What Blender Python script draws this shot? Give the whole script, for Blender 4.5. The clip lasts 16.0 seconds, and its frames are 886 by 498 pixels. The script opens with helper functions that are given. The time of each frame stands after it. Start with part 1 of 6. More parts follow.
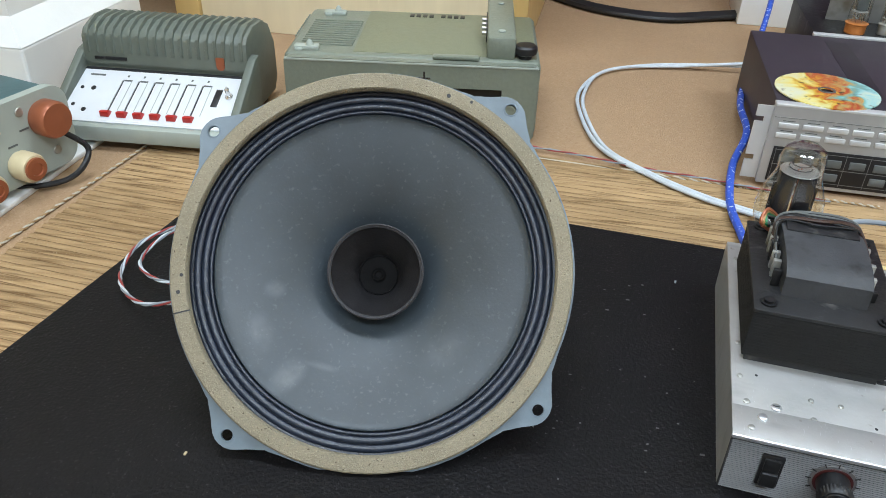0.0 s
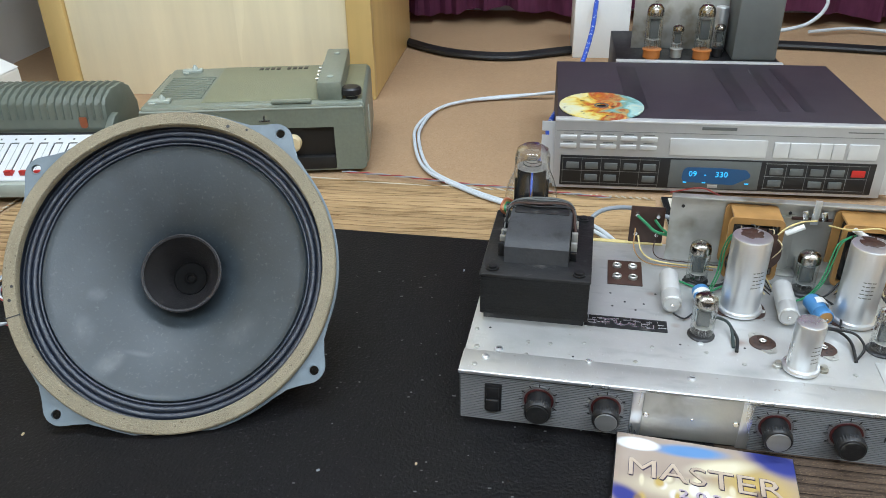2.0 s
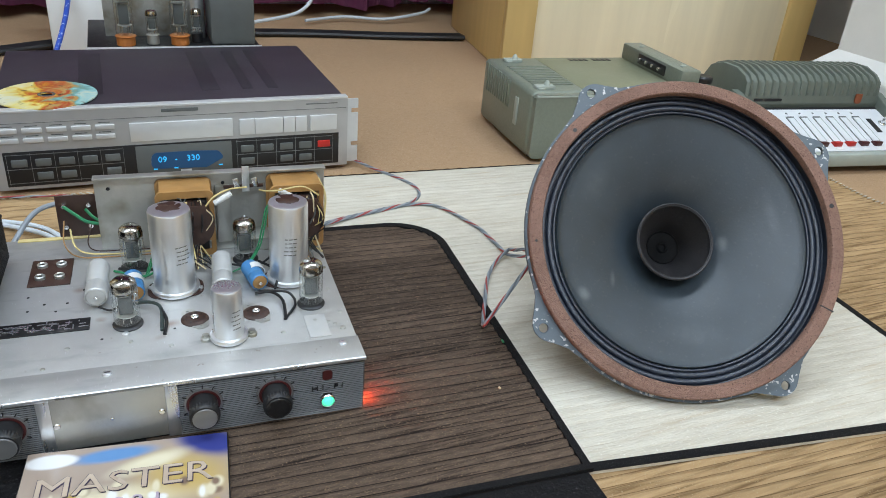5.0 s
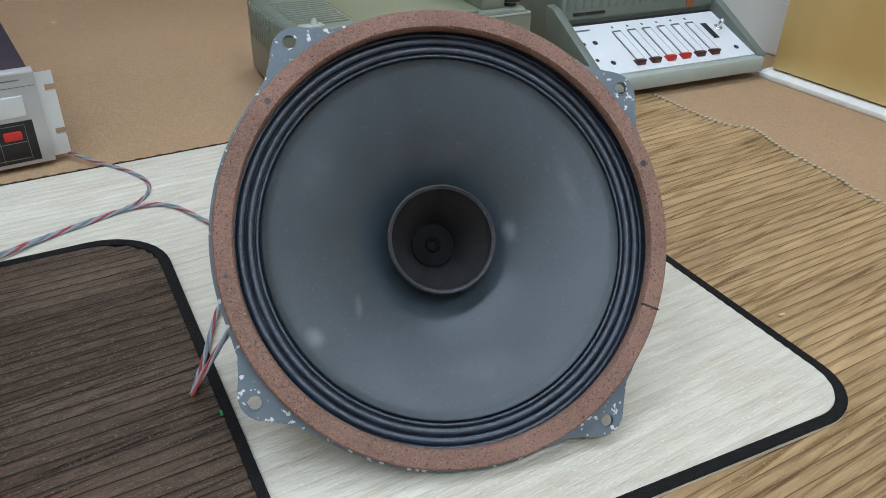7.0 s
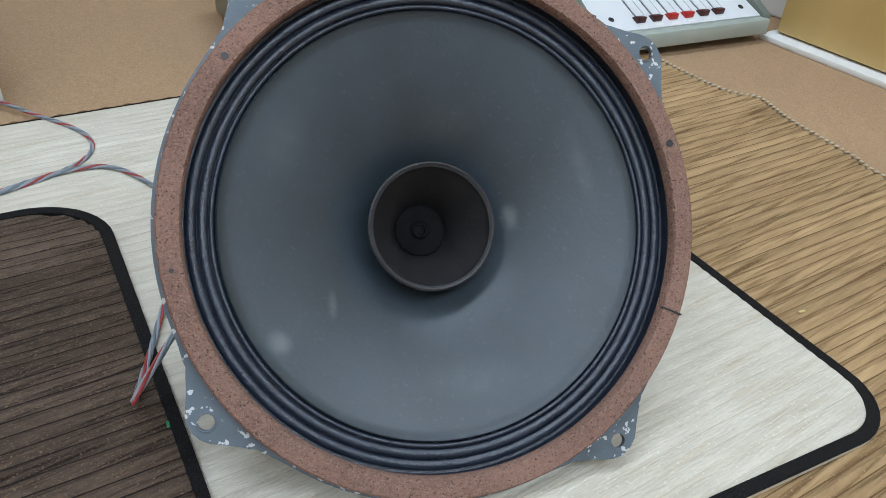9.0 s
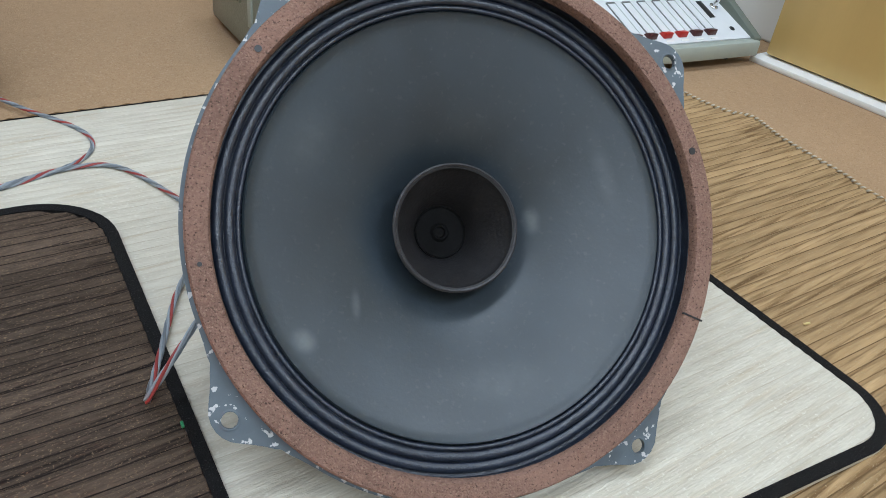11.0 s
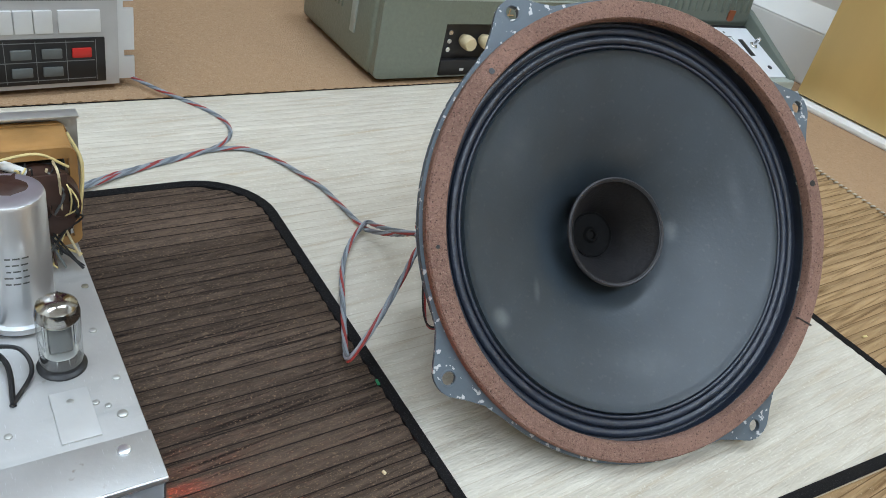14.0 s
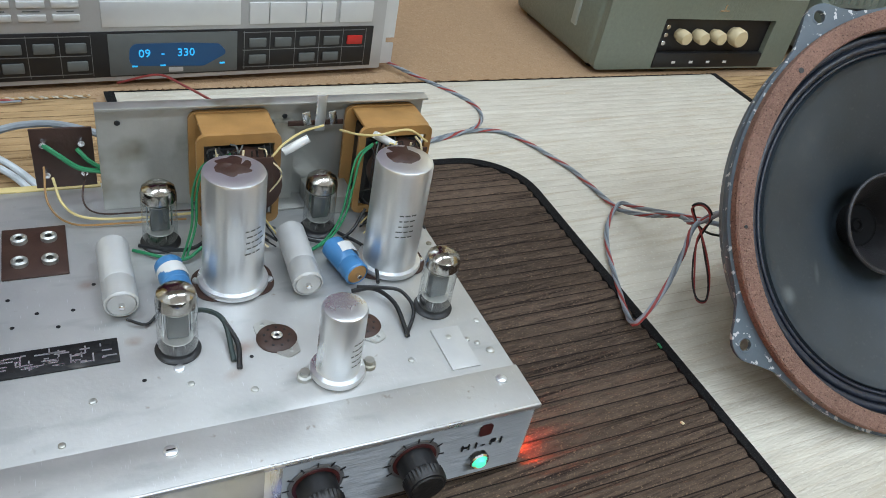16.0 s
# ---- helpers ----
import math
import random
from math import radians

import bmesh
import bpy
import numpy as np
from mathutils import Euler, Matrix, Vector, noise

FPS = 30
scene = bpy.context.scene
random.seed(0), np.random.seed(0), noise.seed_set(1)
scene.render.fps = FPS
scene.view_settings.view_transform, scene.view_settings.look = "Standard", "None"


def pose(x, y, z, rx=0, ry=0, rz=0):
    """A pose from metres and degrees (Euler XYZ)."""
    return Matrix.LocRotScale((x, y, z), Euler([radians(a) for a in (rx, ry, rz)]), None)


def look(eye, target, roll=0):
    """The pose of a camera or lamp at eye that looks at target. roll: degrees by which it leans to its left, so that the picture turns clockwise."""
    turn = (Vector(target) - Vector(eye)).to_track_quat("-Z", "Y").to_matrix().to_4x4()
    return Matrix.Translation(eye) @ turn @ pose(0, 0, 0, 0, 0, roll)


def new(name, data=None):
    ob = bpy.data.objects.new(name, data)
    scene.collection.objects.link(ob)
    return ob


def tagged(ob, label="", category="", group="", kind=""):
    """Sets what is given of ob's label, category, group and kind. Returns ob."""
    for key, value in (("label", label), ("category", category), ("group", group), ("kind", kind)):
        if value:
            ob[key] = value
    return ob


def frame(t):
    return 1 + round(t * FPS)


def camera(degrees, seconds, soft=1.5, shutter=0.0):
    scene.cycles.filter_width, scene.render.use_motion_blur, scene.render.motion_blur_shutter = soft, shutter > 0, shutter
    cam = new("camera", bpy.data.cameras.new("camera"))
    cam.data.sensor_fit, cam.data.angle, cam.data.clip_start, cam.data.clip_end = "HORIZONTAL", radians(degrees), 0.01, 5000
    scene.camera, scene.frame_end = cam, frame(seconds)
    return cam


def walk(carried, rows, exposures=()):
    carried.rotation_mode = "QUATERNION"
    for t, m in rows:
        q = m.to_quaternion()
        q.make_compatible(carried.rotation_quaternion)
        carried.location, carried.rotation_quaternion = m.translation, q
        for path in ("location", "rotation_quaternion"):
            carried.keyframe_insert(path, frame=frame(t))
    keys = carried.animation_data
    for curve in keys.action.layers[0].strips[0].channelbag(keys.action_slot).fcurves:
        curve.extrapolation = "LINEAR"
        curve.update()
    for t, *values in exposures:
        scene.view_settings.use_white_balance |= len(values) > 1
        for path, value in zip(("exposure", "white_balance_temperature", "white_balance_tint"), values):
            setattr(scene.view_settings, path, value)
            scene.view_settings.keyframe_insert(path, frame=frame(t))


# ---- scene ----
cam = camera(59.9, 16.0, soft=0.9)
PATH = [
    (0, (0.003, 0.006, 0.444), (-0.315, 1.65, -0.65), 1.8),
    (0.5, (0.047, -0.018, 0.458), (-0.27, 1.632, -0.627), 0.9),
    (1, (0.103, -0.057, 0.473), (-0.21, 1.609, -0.588), -0.7),
    (1.5, (0.144, -0.095, 0.488), (-0.162, 1.594, -0.54), -1.5),
    (2, (0.183, -0.115, 0.474), (-0.029, 1.615, -0.506), -1.1),
    (2.1, (0.189, -0.114, 0.474), (0.024, 1.621, -0.506), -0.5),
    (2.2, (0.188, -0.128, 0.467), (0.088, 1.626, -0.49), 0.6),
    (2.5, (0.214, -0.143, 0.469), (0.221, 1.608, -0.496), 1.4),
    (3, (0.24, -0.15, 0.457), (0.469, 1.594, -0.495), 3.5),
    (3.5, (0.271, -0.144, 0.447), (0.715, 1.564, -0.495), 4.4),
    (4, (0.295, -0.14, 0.441), (0.872, 1.531, -0.495), 5.3),
    (4.5, (0.309, -0.131, 0.43), (0.954, 1.517, -0.503), 5.0),
    (5, (0.35, -0.104, 0.431), (1.112, 1.492, -0.502), 5.0),
    (5.2, (0.369, -0.089, 0.424), (1.199, 1.475, -0.506), 5.6),
    (7.3, (0.6, 0.048, 0.379), (1.57, 1.422, -0.704), 1.8),
    (7.5, (0.605, 0.057, 0.376), (1.571, 1.423, -0.721), 1.9),
    (8, (0.604, 0.075, 0.376), (1.544, 1.418, -0.77), 2.3),
    (8.5, (0.606, 0.089, 0.377), (1.551, 1.406, -0.795), 3.2),
    (8.7, (0.615, 0.096, 0.367), (1.585, 1.391, -0.808), 3.8),
    (10.8, (0.592, 0.119, 0.348), (1.667, 1.37, -0.785), 7.5),
    (11, (0.588, 0.119, 0.348), (1.664, 1.38, -0.771), 7.5),
    (11.5, (0.569, 0.125, 0.355), (1.662, 1.38, -0.755), 8.2),
    (12, (0.553, 0.131, 0.363), (1.666, 1.369, -0.746), 9.6),
    (12.5, (0.535, 0.144, 0.362), (1.679, 1.36, -0.739), 10.9),
    (13, (0.493, 0.15, 0.367), (1.645, 1.354, -0.74), 12.0),
    (13.5, (0.464, 0.147, 0.368), (1.624, 1.341, -0.74), 13.1),
    (14, (0.434, 0.149, 0.367), (1.597, 1.346, -0.735), 13.9),
    (14.5, (0.39, 0.155, 0.365), (1.491, 1.392, -0.757), 13.5),
    (15, (0.366, 0.165, 0.361), (1.398, 1.441, -0.781), 13.1),
    (15.5, (0.339, 0.172, 0.361), (1.301, 1.486, -0.8), 12.2),
    (16, (0.284, 0.173, 0.371), (1.221, 1.488, -0.809), 12.3),
]
walk(cam, [(t, look(eye, target, roll)) for t, eye, target, roll in PATH],
     exposures=((0, 0.30, 6500, 10), (2.5, 0.24, 6450, 10), (5, 0.02, 6400, 10), (7.5, -0.15, 6200, 10), (11, -0.10, 6300, 10), (13.5, -0.10, 6300, 10), (16, -0.12, 6400, 10)))

# ---- light ----
world = bpy.data.worlds.new("room_air")
scene.world = world
world.use_nodes = True
world.node_tree.nodes["Background"].inputs[0].default_value = (0.9, 0.95, 1.0, 1)
world.node_tree.nodes["Background"].inputs[1].default_value = 0.15


def area_lamp(x, y, z, sx, sy, watts, colour):
    d = bpy.data.lights.new("ceiling_lamp_light", "AREA")
    d.shape, d.size, d.size_y, d.energy, d.color = "RECTANGLE", sx, sy, watts, colour
    ob = new("ceiling_lamp_light", d)
    ob.matrix_basis = pose(x, y, z)
    return ob


for lx, ly, watts in ((-0.3, 0.6, 22), (1.3, 0.6, 22), (-0.3, -1.4, 35), (1.3, -1.4, 35)):
    area_lamp(lx, ly, 2.62, 1.2, 0.3, watts, (0.855, 1.0, 1.155))


# ---- materials ----
def material(name, base, rough=0.6, metal=0.0, var=0.25, scale=40.0, bump=0.2, fine=300.0, stain=6.0, stretch=(1, 1, 1), spec=0.5, tint=None, coat=0.0):
    """A surface with variation at two scales and a fine relief."""
    m = bpy.data.materials.new(name)
    m.use_nodes = True
    nt = m.node_tree
    b = nt.nodes["Principled BSDF"]
    b.inputs["Roughness"].default_value = rough
    b.inputs["Metallic"].default_value = metal
    b.inputs["Specular IOR Level"].default_value = spec
    b.inputs["Coat Weight"].default_value = coat
    tc = nt.nodes.new("ShaderNodeTexCoord")
    mp = nt.nodes.new("ShaderNodeMapping")
    mp.inputs["Scale"].default_value = stretch
    nt.links.new(tc.outputs["Object"], mp.inputs[0])
    n1 = nt.nodes.new("ShaderNodeTexNoise")
    n1.inputs["Scale"].default_value, n1.inputs["Detail"].default_value = scale, 6
    n2 = nt.nodes.new("ShaderNodeTexNoise")
    n2.inputs["Scale"].default_value, n2.inputs["Detail"].default_value = stain, 4
    n3 = nt.nodes.new("ShaderNodeTexNoise")
    n3.inputs["Scale"].default_value, n3.inputs["Detail"].default_value = fine, 3
    for n in (n1, n2, n3):
        nt.links.new(mp.outputs[0], n.inputs["Vector"])
    add = nt.nodes.new("ShaderNodeMath")
    add.operation = "ADD"
    nt.links.new(n1.outputs[0], add.inputs[0])
    nt.links.new(n2.outputs[0], add.inputs[1])
    ramp = nt.nodes.new("ShaderNodeValToRGB")
    dark = [c * (1 - var) for c in base]
    light = [min(1, c * (1 + var)) for c in (tint or base)]
    ramp.color_ramp.elements[0].position, ramp.color_ramp.elements[0].color = 0.3, (*dark, 1)
    ramp.color_ramp.elements[1].position, ramp.color_ramp.elements[1].color = 0.7, (*light, 1)
    half = nt.nodes.new("ShaderNodeMath")
    half.operation, half.inputs[1].default_value = "MULTIPLY", 0.5
    nt.links.new(add.outputs[0], half.inputs[0])
    nt.links.new(half.outputs[0], ramp.inputs[0])
    nt.links.new(ramp.outputs[0], b.inputs["Base Color"])
    rr = nt.nodes.new("ShaderNodeMapRange")
    rr.inputs["To Min"].default_value, rr.inputs["To Max"].default_value = max(0.03, rough - 0.12), min(1, rough + 0.12)
    nt.links.new(n2.outputs[0], rr.inputs[0])
    nt.links.new(rr.outputs[0], b.inputs["Roughness"])
    if bump:
        bp = nt.nodes.new("ShaderNodeBump")
        bp.inputs["Strength"].default_value, bp.inputs["Distance"].default_value = bump, 0.001
        nt.links.new(n3.outputs[0], bp.inputs["Height"])
        nt.links.new(bp.outputs[0], b.inputs["Normal"])
    return m


def speckle(m, colour, scale, low, high, stretch=(1, 1, 1)):
    """Chips or flecks of another colour over a material."""
    nt = m.node_tree
    b = nt.nodes["Principled BSDF"]
    src = b.inputs["Base Color"].links[0].from_socket
    tc = nt.nodes.new("ShaderNodeTexCoord")
    n = nt.nodes.new("ShaderNodeTexNoise")
    n.inputs["Scale"].default_value, n.inputs["Detail"].default_value = scale, 3
    mp = nt.nodes.new("ShaderNodeMapping")
    mp.inputs["Scale"].default_value = stretch
    nt.links.new(tc.outputs["Object"], mp.inputs[0])
    nt.links.new(mp.outputs[0], n.inputs["Vector"])
    mr = nt.nodes.new("ShaderNodeMapRange")
    mr.inputs["From Min"].default_value, mr.inputs["From Max"].default_value = low, high
    nt.links.new(n.outputs[0], mr.inputs[0])
    mix = nt.nodes.new("ShaderNodeMix")
    mix.data_type = "RGBA"
    mix.inputs["B"].default_value = (*colour, 1)
    nt.links.new(mr.outputs[0], mix.inputs["Factor"])
    nt.links.new(src, mix.inputs["A"])
    nt.links.new(mix.outputs["Result"], b.inputs["Base Color"])
    return m


def plain(name, base, rough=0.5, metal=0.0, emit=0.0):
    m = bpy.data.materials.new(name)
    m.use_nodes = True
    b = m.node_tree.nodes["Principled BSDF"]
    b.inputs["Base Color"].default_value = (*base, 1)
    b.inputs["Roughness"].default_value, b.inputs["Metallic"].default_value = rough, metal
    if emit:
        b.inputs["Emission Color"].default_value, b.inputs["Emission Strength"].default_value = (*base, 1), emit
    return m


def glass(name, tint=(0.95, 0.97, 0.97)):
    """Thin bulb glass: clear, with gloss that grows towards the edge."""
    m = bpy.data.materials.new(name)
    m.use_nodes = True
    nt = m.node_tree
    nt.nodes.remove(nt.nodes["Principled BSDF"])
    tr, gl, mix, lw, pw, ad = (nt.nodes.new("ShaderNode" + k) for k in ("BsdfTransparent", "BsdfGlossy", "MixShader", "LayerWeight", "Math", "Math"))
    tr.inputs[0].default_value = (*tint, 1)
    gl.inputs["Roughness"].default_value = 0.04
    lw.inputs["Blend"].default_value = 0.5
    pw.operation, pw.inputs[1].default_value = "POWER", 2.6
    ad.operation, ad.inputs[1].default_value, ad.inputs[2].default_value = "MULTIPLY_ADD", 0.80, 0.075
    nt.links.new(lw.outputs["Facing"], pw.inputs[0])
    nt.links.new(pw.outputs[0], ad.inputs[0])
    nt.links.new(ad.outputs[0], mix.inputs[0])
    nt.links.new(tr.outputs[0], mix.inputs[1])
    nt.links.new(gl.outputs[0], mix.inputs[2])
    nt.links.new(mix.outputs[0], nt.nodes["Material Output"].inputs[0])
    return m


M = {}
M["carpet"] = speckle(speckle(material("brown_carpet", (0.39, 0.256, 0.150), 0.95, 0, 0.12, 180, 1.0, 620, 3.5, spec=0.1), (0.47, 0.330, 0.205), 480, 0.55, 0.72), (0.29, 0.180, 0.100), 560, 0.57, 0.72)
# the mat's pale speckle paints the glints on its leather grain
M["black_mat"] = speckle(material("black_mat", (0.0050, 0.0045, 0.0049), 0.58, 0, 0.40, 120, 1.0, 330, 5.0, spec=0.2), (0.042, 0.040, 0.042), 420, 0.63, 0.74)
M["border"] = speckle(material("black_border_tape", (0.007, 0.0066, 0.007), 0.85, 0, 0.4, 300, 0.8, 900, 9.0, spec=0.2), (0.045, 0.043, 0.043), 900, 0.6, 0.72)
def piece_tone(m, spread):
    """Each piece a little lighter or darker than the next."""
    nt = m.node_tree
    b = nt.nodes["Principled BSDF"]
    src = b.inputs["Base Color"].links[0].from_socket
    oi = nt.nodes.new("ShaderNodeObjectInfo")
    mr = nt.nodes.new("ShaderNodeMapRange")
    mr.inputs["To Min"].default_value, mr.inputs["To Max"].default_value = 1 - spread, 1 + spread
    nt.links.new(oi.outputs["Random"], mr.inputs[0])
    hs = nt.nodes.new("ShaderNodeHueSaturation")
    nt.links.new(mr.outputs[0], hs.inputs["Value"])
    nt.links.new(src, hs.inputs["Color"])
    nt.links.new(hs.outputs[0], b.inputs["Base Color"])
    return m


M["wood_mat"] = piece_tone(speckle(speckle(material("striped_brown_mat", (0.300, 0.190, 0.092), 0.92, 0, 0.24, 140, 1.0, 420, 5.0, (0.16, 1.8, 1), 0.12, (0.40, 0.270, 0.142)), (0.150, 0.088, 0.040), 110, 0.52, 0.70, (0.10, 2.4, 1)), (0.40, 0.30, 0.18), 700, 0.60, 0.74), 0.08)
M["wood_groove"] = material("striped_mat_groove", (0.15, 0.090, 0.042), 0.95, 0, 0.4, 60, 0.8, 500, 5.0, (0.3, 2, 1), 0.1)
M["cream_mat"] = piece_tone(speckle(speckle(material("cream_mat", (0.52, 0.468, 0.378), 0.92, 0, 0.12, 90, 1.0, 420, 5.0, (0.30, 1.4, 1), 0.15, (0.58, 0.545, 0.465)), (0.46, 0.39, 0.29), 70, 0.54, 0.78, (0.16, 2.0, 1)), (0.64, 0.61, 0.53), 380, 0.58, 0.74), 0.02)
M["cream_groove"] = material("cream_mat_groove", (0.50, 0.45, 0.36), 0.95, 0, 0.25, 60, 0.8, 500, 5.0, (0.3, 2, 1), 0.1)
M["brown_mat"] = piece_tone(speckle(speckle(material("dark_brown_mat", (0.064, 0.046, 0.034), 0.95, 0, 0.35, 300, 1.0, 700, 9.0, (0.30, 1.5, 1), 0.10, (0.094, 0.066, 0.048)), (0.020, 0.014, 0.012), 150, 0.54, 0.70, (0.08, 2.6, 1)), (0.17, 0.118, 0.076), 1100, 0.58, 0.70, (0.6, 1.0, 1)), 0.12)
# darker backing that carries the shade between the dark mat's ribs
M["brown_groove"] = material("dark_mat_groove", (0.020, 0.014, 0.012), 0.95, 0, 0.4, 60, 0.8, 500, 5.0, (0.3, 2, 1), 0.1)
M["white_wall"] = material("white_wall_paint", (0.78, 0.78, 0.76), 0.7, 0, 0.05, 14, 0.25, 160, 3)
M["yellow_panel"] = material("yellow_veneer", (0.62, 0.435, 0.165), 0.45, 0, 0.10, 20, 0.15, 300, 2.0, (1, 1, 0.1))
M["birch"] = material("birch_veneer", (0.90, 0.81, 0.58), 0.24, 0, 0.10, 25, 0.1, 200, 2.5, (1.5, 1.5, 0.12), coat=0.6)
M["birch_side"] = material("birch_side", (0.66, 0.47, 0.19), 0.4, 0, 0.10, 25, 0.1, 200, 2.5, (1.5, 1.5, 0.12))
M["curtain"] = material("purple_velvet", (0.18, 0.040, 0.10), 0.85, 0, 0.35, 80, 0.5, 400, 8.0, (1, 1, 0.2))
def scuffs(m, colour, marks):
    """Faint rubbed patches, each broken up by fine noise."""
    nt = m.node_tree
    b = nt.nodes["Principled BSDF"]
    sock = b.inputs["Base Color"].links[0].from_socket
    tc = nt.nodes.new("ShaderNodeTexCoord")
    n = nt.nodes.new("ShaderNodeTexNoise")
    n.inputs["Scale"].default_value, n.inputs["Detail"].default_value = 110, 5
    nt.links.new(tc.outputs["Object"], n.inputs["Vector"])
    flat = nt.nodes.new("ShaderNodeVectorMath")
    flat.operation, flat.inputs[1].default_value = "MULTIPLY", (1, 1, 0)
    nt.links.new(tc.outputs["Object"], flat.inputs[0])
    for cx, cy, ax, ay, turn, amount in marks:
        mp, ln, mr, mu, mix = (nt.nodes.new("ShaderNode" + k) for k in ("Mapping", "VectorMath", "MapRange", "Math", "Mix"))
        mp.vector_type = "TEXTURE"
        mp.inputs["Location"].default_value = (cx, cy, 0)
        mp.inputs["Rotation"].default_value = (0, 0, radians(turn))
        mp.inputs["Scale"].default_value = (ax, ay, 1)
        ln.operation = "LENGTH"
        mr.interpolation_type = "SMOOTHSTEP"
        mr.inputs["From Min"].default_value, mr.inputs["From Max"].default_value = 1.3, 0.1
        mr.inputs["To Max"].default_value = amount * 2
        mu.operation = "MULTIPLY"
        mu.use_clamp = True
        mix.data_type = "RGBA"
        mix.inputs["B"].default_value = (*colour, 1)
        nt.links.new(flat.outputs[0], mp.inputs[0])
        nt.links.new(mp.outputs[0], ln.inputs[0])
        nt.links.new(ln.outputs["Value"], mr.inputs[0])
        nt.links.new(mr.outputs[0], mu.inputs[0])
        nt.links.new(n.outputs[0], mu.inputs[1])
        nt.links.new(mu.outputs[0], mix.inputs["Factor"])
        nt.links.new(sock, mix.inputs["A"])
        sock = mix.outputs["Result"]
    nt.links.new(sock, b.inputs["Base Color"])
    return m


M["cone_pale"] = scuffs(speckle(material("blue_grey_paper_cone", (0.032, 0.042, 0.050), 0.45, 0, 0.24, 30, 0.09, 420, 9.0, spec=0.6), (0.065, 0.078, 0.082), 300, 0.60, 0.75), (0.20, 0.22, 0.23), ((-0.078, -0.008, 0.008, 0.007, 0, 0.30), (-0.070, -0.075, 0.016, 0.010, 40, 0.30), (-0.045, -0.070, 0.012, 0.003, -20, 0.22), (0.05, -0.065, 0.022, 0.014, 30, 0.14), (-0.09, -0.04, 0.010, 0.016, 10, 0.22)))
M["cone"] = scuffs(speckle(material("grey_paper_cone", (0.025, 0.035, 0.044), 0.46, 0, 0.26, 30, 0.08, 420, 9.0, spec=0.6), (0.042, 0.050, 0.056), 300, 0.60, 0.75), (0.20, 0.22, 0.22), ((0.0500, 0.0120, 0.0050, 0.0085, 15, 0.34), (-0.0808, -0.0725, 0.0075, 0.0060, -30, 0.36), (-0.0537, -0.0503, 0.0030, 0.0090, 8, 0.24), (-0.090, 0.035, 0.012, 0.022, -20, 0.10), (0.085, 0.045, 0.006, 0.026, 25, 0.10), (0.03, -0.085, 0.030, 0.012, 8, 0.10), (0.004, 0.060, 0.030, 0.016, 40, 0.05)))
M["whizzer"] = material("charcoal_paper", (0.014, 0.013, 0.014), 0.55, 0, 0.3, 80, 0.4, 500, 20.0, spec=0.35)
M["surround"] = material("treated_surround", (0.014, 0.019, 0.032), 0.33, 0, 0.35, 160, 0.40, 700, 60.0, spec=0.65)
M["cork_beige"] = speckle(speckle(material("beige_cork_gasket", (0.255, 0.222, 0.158), 0.92, 0, 0.22, 420, 1.0, 900, 22.0, spec=0.12), (0.36, 0.32, 0.23), 900, 0.56, 0.70), (0.10, 0.080, 0.055), 420, 0.64, 0.72)
M["cork_pink"] = speckle(speckle(material("reddish_cork_gasket", (0.225, 0.132, 0.102), 0.92, 0, 0.30, 480, 1.0, 900, 20.0, spec=0.12), (0.30, 0.19, 0.145), 1000, 0.55, 0.68), (0.075, 0.045, 0.036), 760, 0.58, 0.70)
M["frame_blue"] = material("blue_grey_paint", (0.120, 0.156, 0.182), 0.42, 0, 0.20, 60, 0.25, 300, 12.0)
M["frame_chip"] = speckle(material("chipped_grey_paint", (0.085, 0.108, 0.128), 0.5, 0, 0.2, 60, 0.3, 300, 12.0), (0.50, 0.50, 0.50), 190, 0.605, 0.63)
M["alu"] = material("brushed_aluminium", (0.22, 0.225, 0.23), 0.45, 0.6, 0.12, 30, 0.15, 250, 8.0, (0.3, 4, 4))
M["alu_top"] = speckle(speckle(speckle(material("worn_aluminium_sheet", (0.50, 0.50, 0.49), 0.44, 0.6, 0.10, 40, 0.10, 300, 6.0), (0.30, 0.26, 0.22), 95, 0.69, 0.76), (0.42, 0.425, 0.42), 26, 0.58, 0.72, (1, 3, 1)), (0.62, 0.63, 0.64), 260, 0.66, 0.74, (6, 0.6, 1))
scuffs(M["alu_top"], (0.36, 0.28, 0.24), ((0.243, 0.080, 0.010, 0.006, 10, 0.8), (0.168, 0.150, 0.006, 0.005, 0, 0.7), (0.235, 0.062, 0.008, 0.004, 30, 0.5), (0.188, 0.098, 0.005, 0.004, 0, 0.8)))
scuffs(M["alu_top"], (0.36, 0.37, 0.36), ((0.240, 0.036, 0.024, 0.009, 4, 0.7), (0.10, 0.060, 0.05, 0.010, -3, 0.35), (0.31, 0.030, 0.03, 0.004, 2, 0.5), (0.16, 0.022, 0.05, 0.005, 0, 0.4), (0.045, 0.045, 0.03, 0.02, 20, 0.35)))
M["groove_dark"] = material("grey_groove", (0.050, 0.050, 0.052), 0.6, 0.2, 0.3, 60, 0.1, 300, 9.0)
M["alu_can"] = material("capacitor_aluminium", (0.76, 0.78, 0.80), 0.30, 0.85, 0.05, 30, 0.1, 200, 14.0, (3, 3, 0.3))
M["zinc"] = speckle(material("zinc_sheet", (0.47, 0.47, 0.44), 0.40, 0.7, 0.22, 30, 0.3, 200, 9.0), (0.27, 0.25, 0.19), 25, 0.52, 0.7)
M["iron"] = material("black_laminations", (0.011, 0.011, 0.011), 0.6, 0.1, 0.4, 60, 0.7, 250, 10.0, (0.4, 0.4, 18), spec=0.3)
